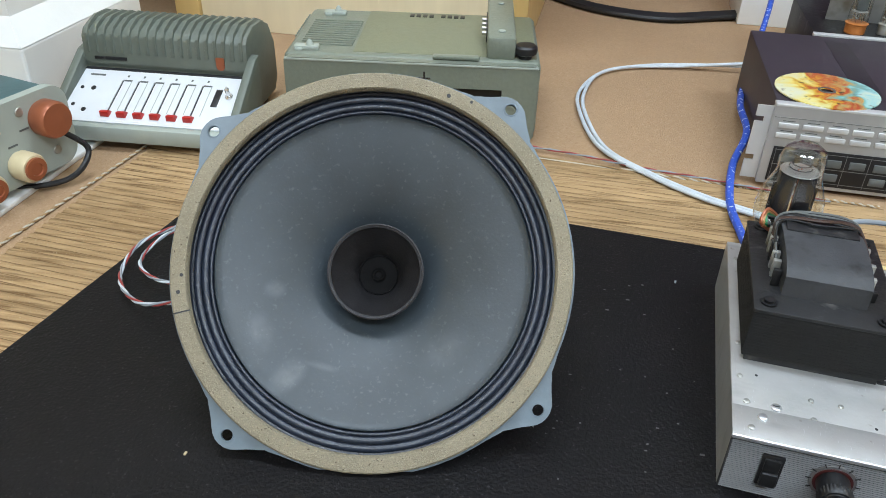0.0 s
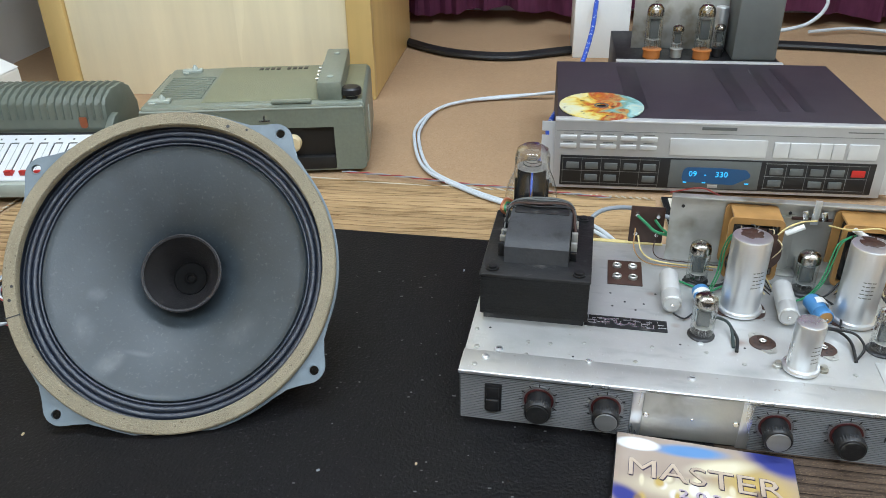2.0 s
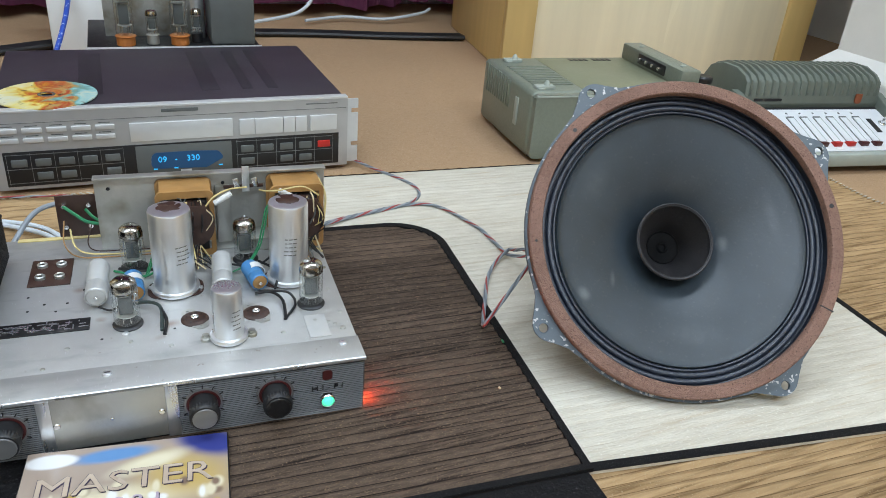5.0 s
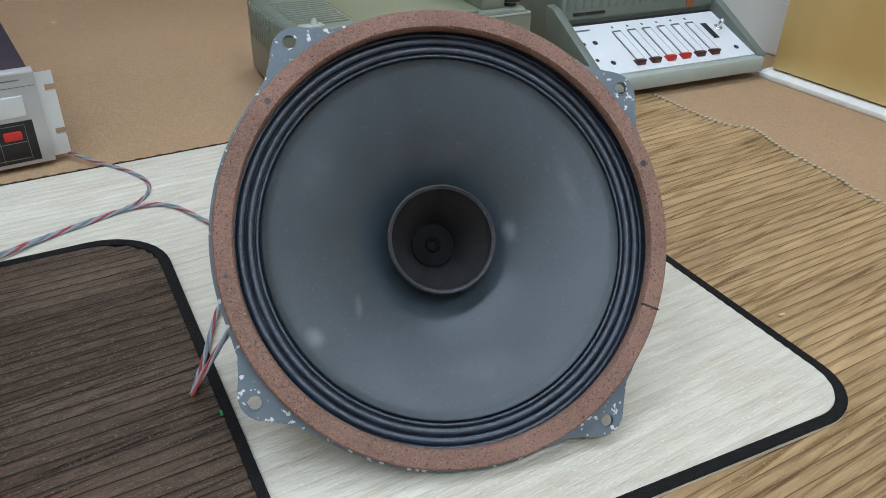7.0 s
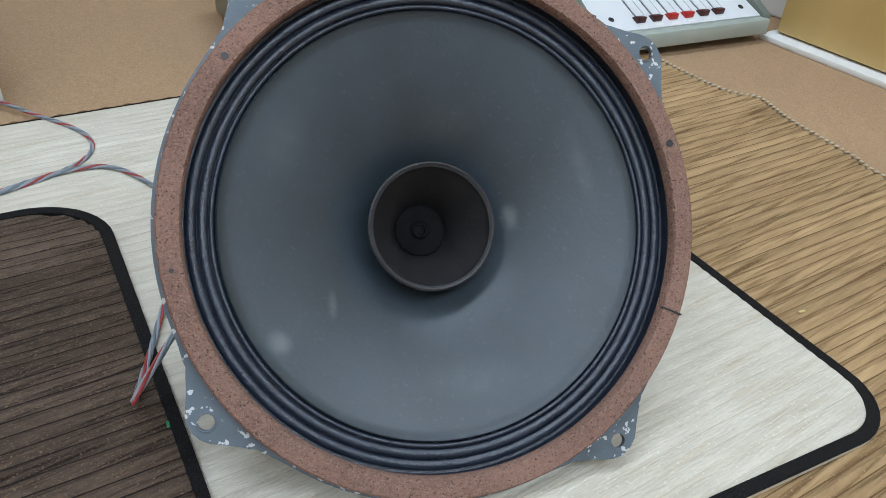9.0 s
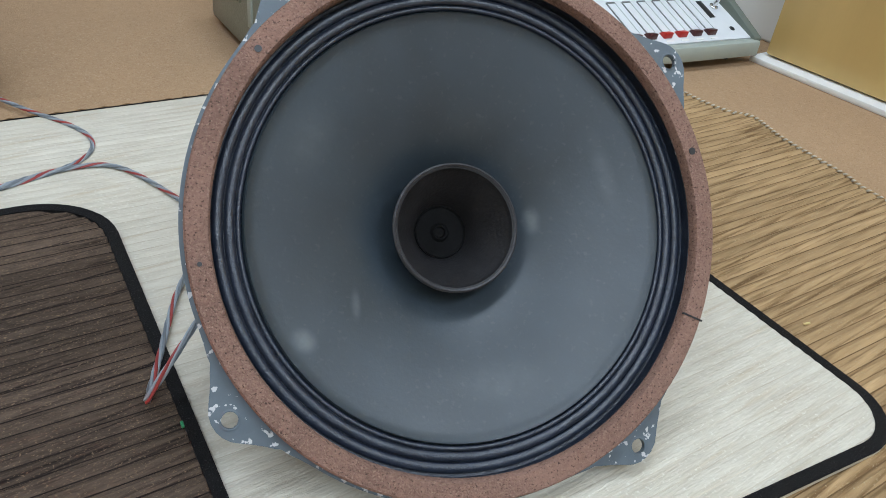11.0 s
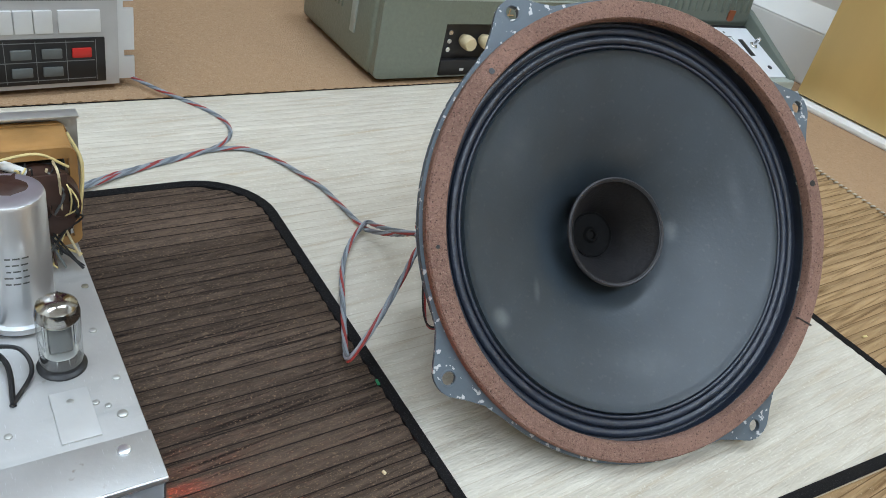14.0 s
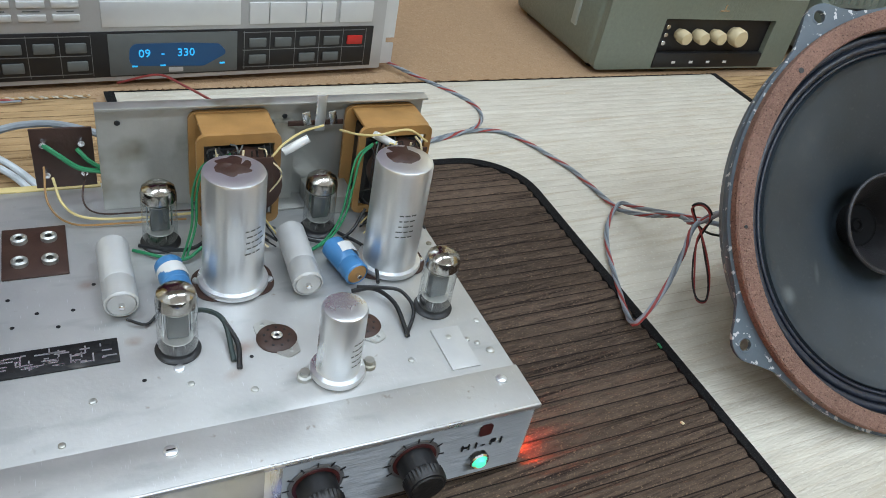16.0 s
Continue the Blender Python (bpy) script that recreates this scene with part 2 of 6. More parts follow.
M["iron_top"] = speckle(material("dull_black_iron", (0.013, 0.013, 0.014), 0.5, 0.25, 0.40, 60, 0.5, 250, 14.0), (0.09, 0.085, 0.08), 60, 0.6, 0.75)
M["green"] = speckle(material("grey_green_hammered_paint", (0.175, 0.197, 0.158), 0.32, 0, 0.12, 200, 0.5, 350, 6.0), (0.20, 0.22, 0.17), 90, 0.62, 0.75)
M["olive"] = material("olive_hammered_paint", (0.185, 0.195, 0.125), 0.38, 0, 0.12, 180, 0.4, 350, 6.0)
M["mixer"] = material("mixer_grey_green", (0.125, 0.145, 0.120), 0.45, 0, 0.12, 60, 0.25, 300, 6.0)
M["mixer_light"] = material("mixer_pale_green", (0.34, 0.38, 0.34), 0.45, 0, 0.08, 60, 0.15, 300, 6.0)
M["panel_white"] = material("white_fader_panel", (0.66, 0.68, 0.70), 0.4, 0, 0.04, 60, 0.05, 300, 6.0)
M["silver"] = material("silver_front", (0.50, 0.50, 0.50), 0.4, 0.55, 0.06, 60, 0.08, 300, 6.0)
M["silver_light"] = material("silver_key", (0.66, 0.67, 0.67), 0.35, 0.4, 0.05, 60, 0.05, 300, 6.0)
M["cd_strip"] = material("dark_strip", (0.024, 0.020, 0.026), 0.5, 0, 0.25, 40, 0.2, 400, 8.0)
M["cream_sleeve"] = material("grey_white_sleeve", (0.50, 0.50, 0.49), 0.35, 0.2, 0.10, 60, 0.05, 300, 20.0)
M["cd_lid"] = material("dark_plum_sheet", (0.036, 0.029, 0.038), 0.5, 0, 0.22, 30, 0.3, 500, 5.0)
M["black"] = material("black_plastic", (0.012, 0.012, 0.013), 0.4, 0, 0.25, 60, 0.1, 300, 10.0)
M["key_grey"] = material("grey_key", (0.105, 0.112, 0.108), 0.5, 0, 0.1, 60, 0.1, 300, 10.0)
M["red"] = material("red_plastic", (0.46, 0.02, 0.014), 0.35, 0, 0.08, 60, 0.05, 300, 10.0)
M["dark_red"] = material("dark_red_plastic", (0.06, 0.012, 0.012), 0.35, 0, 0.15, 60, 0.05, 300, 10.0)
M["ivory"] = material("ivory_knob", (0.60, 0.50, 0.31), 0.35, 0, 0.08, 60, 0.05, 300, 10.0)
M["copper"] = material("copper_knob", (0.33, 0.105, 0.05), 0.35, 0.4, 0.12, 60, 0.05, 300, 10.0)
M["chrome"] = material("bright_metal", (0.75, 0.75, 0.75), 0.2, 1.0, 0.08, 60, 0.05, 300, 10.0)
M["white_plastic"] = material("white_plastic", (0.72, 0.72, 0.70), 0.4, 0, 0.05, 60, 0.05, 300, 10.0)
M["coil_paper"] = speckle(material("grey_coil_paper", (0.040, 0.042, 0.046), 0.6, 0, 0.35, 40, 0.5, 300, 14.0), (0.014, 0.014, 0.015), 50, 0.55, 0.72)
M["brown_board"] = material("brown_paxolin", (0.045, 0.020, 0.013), 0.5, 0, 0.25, 80, 0.2, 300, 10.0)
M["bobbin"] = material("amber_bobbin", (0.36, 0.195, 0.066), 0.40, 0, 0.35, 40, 0.2, 300, 10.0)
M["blue"] = material("blue_sleeve", (0.06, 0.21, 0.44), 0.35, 0, 0.2, 60, 0.05, 300, 10.0)
M["blue_cable"] = speckle(material("blue_braid", (0.03, 0.09, 0.50), 0.55, 0, 0.2, 300, 0.5, 700, 20.0), (0.65, 0.70, 0.80), 150, 0.62, 0.68)
M["grey_wire"] = material("grey_wire", (0.26, 0.29, 0.32), 0.5, 0, 0.1, 80, 0.1, 300, 20.0)
M["white_wire"] = material("white_cable", (0.55, 0.60, 0.64), 0.5, 0, 0.1, 80, 0.1, 300, 20.0)
M["red_wire"] = material("red_wire", (0.30, 0.045, 0.04), 0.5, 0, 0.15, 80, 0.1, 300, 20.0)
M["green_wire"] = material("green_wire", (0.02, 0.20, 0.08), 0.5, 0, 0.15, 80, 0.1, 300, 20.0)
M["yellow_wire"] = material("yellow_wire", (0.62, 0.50, 0.22), 0.5, 0, 0.15, 80, 0.1, 300, 20.0)
M["black_wire"] = material("black_cable", (0.012, 0.012, 0.013), 0.45, 0, 0.2, 80, 0.2, 300, 20.0)
M["glass"] = glass("bulb_glass")
M["smoke"] = glass("smoked_glass", (0.965, 0.945, 0.93))
# paler than the whizzer: the rim's highlight is put into its colour
M["rim"] = material("rolled_rim", (0.034, 0.032, 0.035), 0.5, 0, 0.3, 80, 0.4, 400, 20.0)
M["dust"] = material("dark_felt", (0.008, 0.0078, 0.008), 0.8, 0, 0.3, 80, 0.3, 400, 20.0, spec=0.08)
M["getter"] = material("silver_getter", (0.42, 0.38, 0.34), 0.15, 1.0, 0.3, 80, 0.0, 300, 60.0)
M["anode"] = material("carbonised_anode", (0.024, 0.024, 0.028), 0.45, 0.4, 0.3, 80, 0.1, 300, 20.0)
M["orange_base"] = material("orange_socket", (0.42, 0.14, 0.03), 0.4, 0, 0.15, 60, 0.05, 300, 10.0)


# ---- building tools ----
def part(name, bm, mat, parent=None, label="", smooth=True):
    """Links a bmesh as one mesh object under a thing or a part."""
    me = bpy.data.meshes.new(name)
    bmesh.ops.recalc_face_normals(bm, faces=bm.faces[:])
    if smooth:
        for f in bm.faces:
            f.smooth = True
        for e in bm.edges:
            if len(e.link_faces) == 2 and e.calc_face_angle(0) > 0.6:
                e.smooth = False
    bm.to_mesh(me)
    bm.free()
    me.materials.append(M[mat] if isinstance(mat, str) else mat)
    ob = new(name, me)
    ob.parent = parent
    if label:
        ob["label"] = label
    return ob


def thing(name, m, label, category, group="", kind=""):
    ob = new(name)
    ob.empty_display_size = 0.02
    ob.matrix_basis = m
    return tagged(ob, label, category, group, kind)


def box(x0, x1, y0, y1, z0, z1, bevel=0.0, seg=2, bm=None):
    own = bmesh.new()
    bmesh.ops.create_cube(own, size=1, matrix=Matrix.Translation(((x0 + x1) / 2, (y0 + y1) / 2, (z0 + z1) / 2)) @ Matrix.Diagonal((x1 - x0, y1 - y0, z1 - z0, 1)))
    if bevel:
        bmesh.ops.bevel(own, geom=own.edges[:], offset=bevel, segments=seg, profile=0.5, affect="EDGES")
    return merge(bm, own)


def merge(bm, own, m=None):
    """Adds the bmesh own to bm (or gives it back when there is none)."""
    if m is not None:
        own.transform(m)
    if bm is None:
        return own
    me = bpy.data.meshes.new("scratch")
    own.to_mesh(me)
    own.free()
    bm.from_mesh(me)
    bpy.data.meshes.remove(me)
    return bm


def lathe(profile, seg=32, bm=None, m=None, wobble=0.0):
    """Turns a profile of (radius, height) round the z axis; a radius of 0 closes it."""
    own = bmesh.new()
    rings = []
    for r, z in profile:
        if r <= 1e-6:
            rings.append([own.verts.new((0, 0, z))])
        else:
            rings.append([own.verts.new((r * math.cos(2 * math.pi * k / seg), r * math.sin(2 * math.pi * k / seg), z)) for k in range(seg)])
    for a, b in zip(rings, rings[1:]):
        for k in range(seg):
            k2 = (k + 1) % seg
            vs = [a[k % len(a)], a[k2 % len(a)], b[k2 % len(b)], b[k % len(b)]]
            vs = list(dict.fromkeys(vs))
            if len(vs) > 2:
                own.faces.new(vs)
    return merge(bm, own, m)


def rod(r, z0, z1, seg=24, bevel=0.0, bm=None, m=None):
    b = bevel or min(r, z1 - z0) * 0.08
    return lathe([(0, z0), (r - b, z0), (r, z0 + b), (r, z1 - b), (r - b, z1), (0, z1)], seg, bm, m)


def smooth_path(pts, steps=8):
    """A Catmull-Rom line through the points."""
    p = [Vector(q) for q in pts]
    p = [p[0] * 2 - p[1]] + p + [p[-1] * 2 - p[-2]]
    out = []
    for i in range(1, len(p) - 2):
        for k in range(steps):
            t = k / steps
            a, b, c, d = p[i - 1], p[i], p[i + 1], p[i + 2]
            out.append(0.5 * ((2 * b) + (c - a) * t + (2 * a - 5 * b + 4 * c - d) * t * t + (3 * b - a - 3 * c + d) * t ** 3))
    out.append(p[-2])
    return out


def sweep(path, r, seg=8, bm=None):
    own = bmesh.new()
    rings = []
    up = Vector((0.03, 0.02, 1))
    for i, q in enumerate(path):
        d = (path[min(i + 1, len(path) - 1)] - path[max(i - 1, 0)]).normalized()
        s = d.cross(up)
        s = s.normalized() if s.length > 1e-5 else Vector((1, 0, 0))
        u = s.cross(d).normalized()
        rings.append([own.verts.new(q + s * r * math.cos(2 * math.pi * k / seg) + u * r * math.sin(2 * math.pi * k / seg)) for k in range(seg)])
    for a, b in zip(rings, rings[1:]):
        for k in range(seg):
            own.faces.new((a[k], a[(k + 1) % seg], b[(k + 1) % seg], b[k]))
    own.faces.new(rings[0])
    own.faces.new(rings[-1])
    return merge(bm, own)


def twisted(path, n, r, pitch, phase=0.0):
    """The lines of n strands that wind round a path."""
    lines = [[] for _ in range(n)]
    run = 0.0
    for i, q in enumerate(path):
        if i:
            run += (q - path[i - 1]).length
        d = (path[min(i + 1, len(path) - 1)] - path[max(i - 1, 0)]).normalized()
        s = d.cross(Vector((0, 0, 1)))
        s = s.normalized() if s.length > 1e-5 else Vector((1, 0, 0))
        u = s.cross(d)
        for k in range(n):
            a = 2 * math.pi * (run / pitch + k / n) + phase
            lines[k].append(q + (s * math.cos(a) + u * math.sin(a)) * r)
    return lines


def rounded(points, radii, steps=8):
    """The outline of a polygon with rounded corners."""
    out, n = [], len(points)
    for i in range(n):
        a, b, c = (Vector(points[(i + k) % n]) for k in (-1, 0, 1))
        r = radii[i]
        if r <= 0:
            out.append(b)
            continue
        u, w = (a - b).normalized(), (c - b).normalized()
        half = u.angle(w) / 2
        t = r / math.tan(half)
        o = b + (u + w).normalized() * (r / math.sin(half))
        p, q = b + u * t - o, b + w * t - o
        ang = p.angle_signed(q)
        for k in range(steps + 1):
            x = -ang * k / steps
            out.append(o + Vector((p.x * math.cos(x) - p.y * math.sin(x), p.x * math.sin(x) + p.y * math.cos(x))))
    return out


def slab(outline, z0, z1, holes=(), bm=None, m=None):
    """A flat plate with an outline and round or shaped holes."""
    own = bmesh.new()
    loops = [[Vector(p) for p in outline]] + [[Vector(p) for p in h] for h in holes]
    edges, sides = [], []
    for loop in loops:
        top = [own.verts.new((p.x, p.y, z1)) for p in loop]
        low = [own.verts.new((p.x, p.y, z0)) for p in loop]
        for k in range(len(loop)):
            edges.append(own.edges.new((top[k], top[(k + 1) % len(loop)])))
            sides.append((top[k], top[(k + 1) % len(loop)], low[(k + 1) % len(loop)], low[k]))
    made = bmesh.ops.triangle_fill(own, edges=edges, use_beauty=True)
    faces = [f for f in made["geom"] if isinstance(f, bmesh.types.BMFace)]
    twin = {}
    for s in sides:
        twin[s[0]], twin[s[1]] = s[3], s[2]
    for f in faces:
        own.faces.new([twin[v] for v in reversed(f.verts)])
    for s in sides:
        own.faces.new(s)
    return merge(bm, own, m)


def circle(x, y, r, seg=24):
    return [(x + r * math.cos(2 * math.pi * k / seg), y + r * math.sin(2 * math.pi * k / seg)) for k in range(seg)]


def text_mesh(words, size, m, mat, parent, name="lettering", depth=0.0004):
    """Words in the built-in font as a thin solid mesh."""
    c = bpy.data.curves.new(name, "FONT")
    c.body, c.size, c.extrude, c.align_x, c.align_y = words, size, depth, "CENTER", "CENTER"
    c.resolution_u = 2
    ob = bpy.data.objects.new(name, c)
    scene.collection.objects.link(ob)
    bpy.context.view_layer.update()
    me = bpy.data.meshes.new_from_object(ob.evaluated_get(bpy.context.evaluated_depsgraph_get()))
    bpy.data.objects.remove(ob)
    bpy.data.curves.remove(c)
    me.materials.clear()
    me.materials.append(M[mat])
    me.transform(m)
    out = new(name, me)
    out.parent = parent
    return out


# ---- setting: floor, walls, curtain ----
def structure(name, bm, mat, label, category, smooth=True):
    return tagged(part(name, bm, mat, None, "", smooth), label, category, "", "structure")


structure("floor", box(-2.6, 3.4, -3.2, 2.3, -0.06, -0.003), "carpet", "brown looped carpet that covers the whole floor", "carpet")
structure("ceiling", box(-2.6, 3.4, -3.2, 2.3, 2.7, 2.8), "white_wall", "plain white painted ceiling", "ceiling")
structure("wall_north", box(-2.6, 3.4, 2.1, 2.2, -0.003, 2.7), "white_wall", "white painted wall behind the curtain", "wall")
structure("wall_south", box(-2.6, 3.4, -3.2, -3.1, -0.003, 2.7), "white_wall", "plain white painted wall", "wall")
structure("wall_west", box(-1.1, -1.0, -3.1, 2.1, -0.003, 2.7), "white_wall", "white painted side wall", "wall")
structure("wall_east", box(2.35, 2.45, -3.1, 2.1, -0.003, 2.7), "white_wall", "white painted side wall", "wall")


def pier(x0, x1, y0, y1, sign):
    """A wall pier on a wider plinth with a sloping ledge."""
    bm = box(x0, x1, y0, y1, -0.003, 0.085, 0.004)
    own = bmesh.new()
    k = 0.03
    low = [own.verts.new((x, y, 0.085)) for x, y in ((x0, y0), (x1, y0), (x1, y1), (x0, y1))]
    ix0, ix1 = (x0, x1 - k) if sign > 0 else (x0 + k, x1)
    top = [own.verts.new((x, y, 0.118)) for x, y in ((ix0, y0 + k), (ix1, y0 + k), (ix1, y1 - k), (ix0, y1 - k))]
    for a in range(4):
        own.faces.new((low[a], low[(a + 1) % 4], top[(a + 1) % 4], top[a]))
    merge(bm, own)
    box(ix0, ix1, y0 + k, y1 - k, 0.118, 2.7, 0.0, 2, bm)
    return bm


structure("pier_west", pier(-1.0, -0.76, 0.89, 1.19, 1), "white_wall", "white painted wall pier on a plinth with a sloping ledge", "wall pier", False)
structure("pier_east", pier(1.72, 2.35, 0.70, 1.06, -1), "white_wall", "white painted wall pier on a plinth with a sloping ledge", "wall pier", False)
structure("panel_west", box(-1.0, -0.84, -1.2, 0.89, -0.003, 1.1, 0.004), "yellow_panel", "yellow veneered wall panel beside the pier", "wall panel")
structure("panel_east", box(1.634, 1.90, -1.2, 0.69, 0.008, 1.1, 0.004), "yellow_panel", "yellow veneered wall panel above a white skirting", "wall panel")
structure("trim", box(-0.84, -0.612, -1.2, 0.89, -0.003, 0.004, 0.002), "white_wall", "low white floor trim along the wall", "floor trim")
structure("baseboard", box(1.613, 1.90, -1.2, 0.70, -0.003, 0.0055, 0.002), "white_wall", "narrow white skirting at the foot of the panel", "skirting")


def curtain():
    own = bmesh.new()
    nx, nz = 420, 8
    cols = []
    for i in range(nx + 1):
        x = -1.0 + 3.3 * i / nx
        ph = x * 46 + 3.0 * math.sin(x * 5.1) + 1.7 * math.sin(x * 11.3)
        col = []
        for j in range(nz + 1):
            f = j / nz
            amp = 0.028 * (1 - 0.55 * f) * (0.7 + 0.3 * math.sin(x * 7.7))
            z = 0.03 + 0.010 * math.sin(x * 17) + 2.2 * f * f
            y = 1.93 + amp * math.sin(ph) + 0.010 * math.sin(2.3 * ph + 1) * (1 - f)
            col.append(own.verts.new((x, y, z)))
        cols.append(col)
    for a, b in zip(cols, cols[1:]):
        for j in range(nz):
            own.faces.new((a[j], b[j], b[j + 1], a[j + 1]))
    ext = bmesh.ops.solidify(own, geom=own.faces[:], thickness=0.003)
    return own


tagged(part("curtain", curtain(), "curtain"), "purple velvet curtain hanging in deep folds to the floor", "curtain")


# ---- mats ----
def clip_row(outline, a, v):
    """The stretch of the row v (in axes turned by a) inside an outline."""
    ca, sa = math.cos(a), math.sin(a)
    pts = [(p[0] * ca + p[1] * sa, -p[0] * sa + p[1] * ca) for p in outline]
    xs = []
    for (x0, y0), (x1, y1) in zip(pts, pts[1:] + pts[:1]):
        if (y0 - v) * (y1 - v) < 0:
            xs.append(x0 + (x1 - x0) * (v - y0) / (y1 - y0))
    return (min(xs), max(xs)) if len(xs) > 1 else None


def inset(outline, d):
    c = sum((Vector(p) for p in outline), Vector((0, 0))) / len(outline)
    out, n = [], len(outline)
    for i in range(n):
        a, b, e = Vector(outline[i - 1]), Vector(outline[i]), Vector(outline[(i + 1) % n])
        t = ((b - a).normalized() + (e - b).normalized()).normalized()
        nn = Vector((-t.y, t.x))
        if (c - b).dot(nn) < 0:
            nn = -nn
        out.append(b + nn * d)
    return out


def ribbed(outline, angle, top, pitch, height, seed, mat_name, parent):
    """Rows of soft ribs that fill an outline, each a piece of its own."""
    rnd = random.Random(seed)
    a = radians(angle)
    ca, sa = math.cos(a), math.sin(a)
    vs = [-p[0] * sa + p[1] * ca for p in outline]
    v = min(vs) + pitch * 0.4
    while v < max(vs) - pitch * 0.3:
        w = pitch * rnd.uniform(0.8, 1.2)
        span = clip_row(outline, a, v + w / 2)
        if span and span[1] - span[0] > 0.01:
            own = bmesh.new()
            steps = max(2, int((span[1] - span[0]) / 0.03))
            rows = []
            for i in range(steps + 1):
                h = height * rnd.uniform(0.85, 1.05)
                lo, hi = rnd.uniform(0.50, 0.53), rnd.uniform(0.50, 0.53)
                row = []
                for f, g in ((-lo, 0.0), (-0.36, 0.30), (-0.17, 0.84), (0.10, 1.0), (0.33, 0.38), (hi, 0.0)):
                    yy = v + (f + 0.5) * w
                    ends = clip_row(outline, a, yy) or span
                    xx = ends[0] + (ends[1] - ends[0]) * i / steps
                    row.append(own.verts.new((xx * ca - yy * sa, xx * sa + yy * ca, top - height + g * h)))
                rows.append(row)
            for p, q in zip(rows, rows[1:]):
                for k in range(5):
                    own.faces.new((p[k], q[k], q[k + 1], p[k + 1]))
            part("rib", own, mat_name, parent)
        v += w


def stitch(root, pts, z, r=0.0013, c=("cream_groove", "wood_mat")):
    """An overcast edge: two yarns wound round the rim of a mat."""
    path = smooth_path([(x, y, z) for x, y in pts], 60)
    for line, k in zip(twisted(path, 2, r * 0.8, 0.007), c):
        part("edge_stitch", sweep(line, r, 5), k, root)


MAT_TURN = -4.1


def mat(name, pts, radii, z, rib_mat, border, pitch, height, label, seed, base_mat="border", inner=None):
    root = thing(name, pose(0, 0, 0), label, "floor mat")
    out = rounded(pts, radii, 10)
    part("backing", slab(out, z - max(0.0035, height), z - height * 0.9), base_mat, root, "", False)
    inner = inner or (inset(out, border) if border else out)
    # the ribs run on under the bound edge
    ribbed(inset(inner, -0.003) if border else out, MAT_TURN, z, pitch, height, seed, rib_mat, root)
    if border:
        part("binding", slab(out, z - height * 0.95, z + 0.0006, [inner]), "border", root, "black bound edge", False)
    return root


left_mat = mat("striped_mat", [(-0.62, -0.35), (0.28, -0.42), (0.362, 0.888), (-0.535, 0.952)], [0.0, 0.0, 0.0, 0.02], 0.0, "wood_mat", 0.0, 0.0110, 0.0026, "light brown striped ribbed mat lying on the carpet", 3, "wood_groove")
stitch(left_mat, [(-0.612, 0.10), (-0.588, 0.40), (-0.562, 0.70), (-0.540, 0.935), (-0.530, 0.952), (-0.30, 0.936), (0.10, 0.908), (0.358, 0.890)], -0.0005)
right_mat = mat("striped_mat", [(0.36, -0.41), (1.40, -0.45), (1.383, 0.36), (1.412, 0.50), (1.436, 0.575), (1.408, 0.60), (1.412, 0.73), (1.30, 0.825), (0.9, 0.853)], [0, 0, 0.1, 0.05, 0.018, 0.02, 0.03, 0.02, 0], -0.0002, "wood_mat", 0.0, 0.0105, 0.0026, "golden brown striped ribbed mat lying on the carpet", 5, "wood_groove")
stitch(right_mat, [(1.394, -0.10), (1.384, 0.34), (1.398, 0.43), (1.412, 0.51), (1.431, 0.565), (1.415, 0.590), (1.408, 0.63), (1.412, 0.72)], -0.0008)
cream = mat("cream_mat", [(0.36, 0.300), (1.078, 0.192), (1.142, 0.836), (0.370, 0.891)], [0.0, 0.045, 0.0, 0.0], 0.0026, "cream_mat", 0.008, 0.0105, 0.0005, "cream ribbed mat with a black bound edge", 7, "cream_groove",
            rounded([(0.369, 0.308), (1.0715, 0.2015), (1.1337, 0.8358), (0.3788, 0.8895)], [0.0, 0.038, 0.0, 0.0], 10))
stitch(cream, [(0.372, 0.892), (0.60, 0.8765), (0.90, 0.8545), (1.14, 0.8375)], 0.0015, 0.0013, ("wood_groove", "carpet"))
mat_root = thing("black_mat", pose(0, 0, 0), "plain black leather-like mat with painted grain glints and dust specks", "floor mat")
part("sheet", slab(rounded([(-0.55, -0.25), (0.64, -0.3), (0.664, 0.255), (0.50, 0.718), (-0.405, 0.782)], [0, 0, 0, 0, 0.01], 6), 0.0003, 0.0032), "black_mat", mat_root)
mat("dark_mat", [(0.335, 0.282), (0.668, 0.253), (0.714, 0.70), (0.36, 0.728)], [0.0, 0.0, 0.062, 0.03], 0.0060, "brown_mat", 0.009, 0.0112, 0.0025, "dark brown ribbed mat with a black edge and rounded corner", 9, "brown_groove")


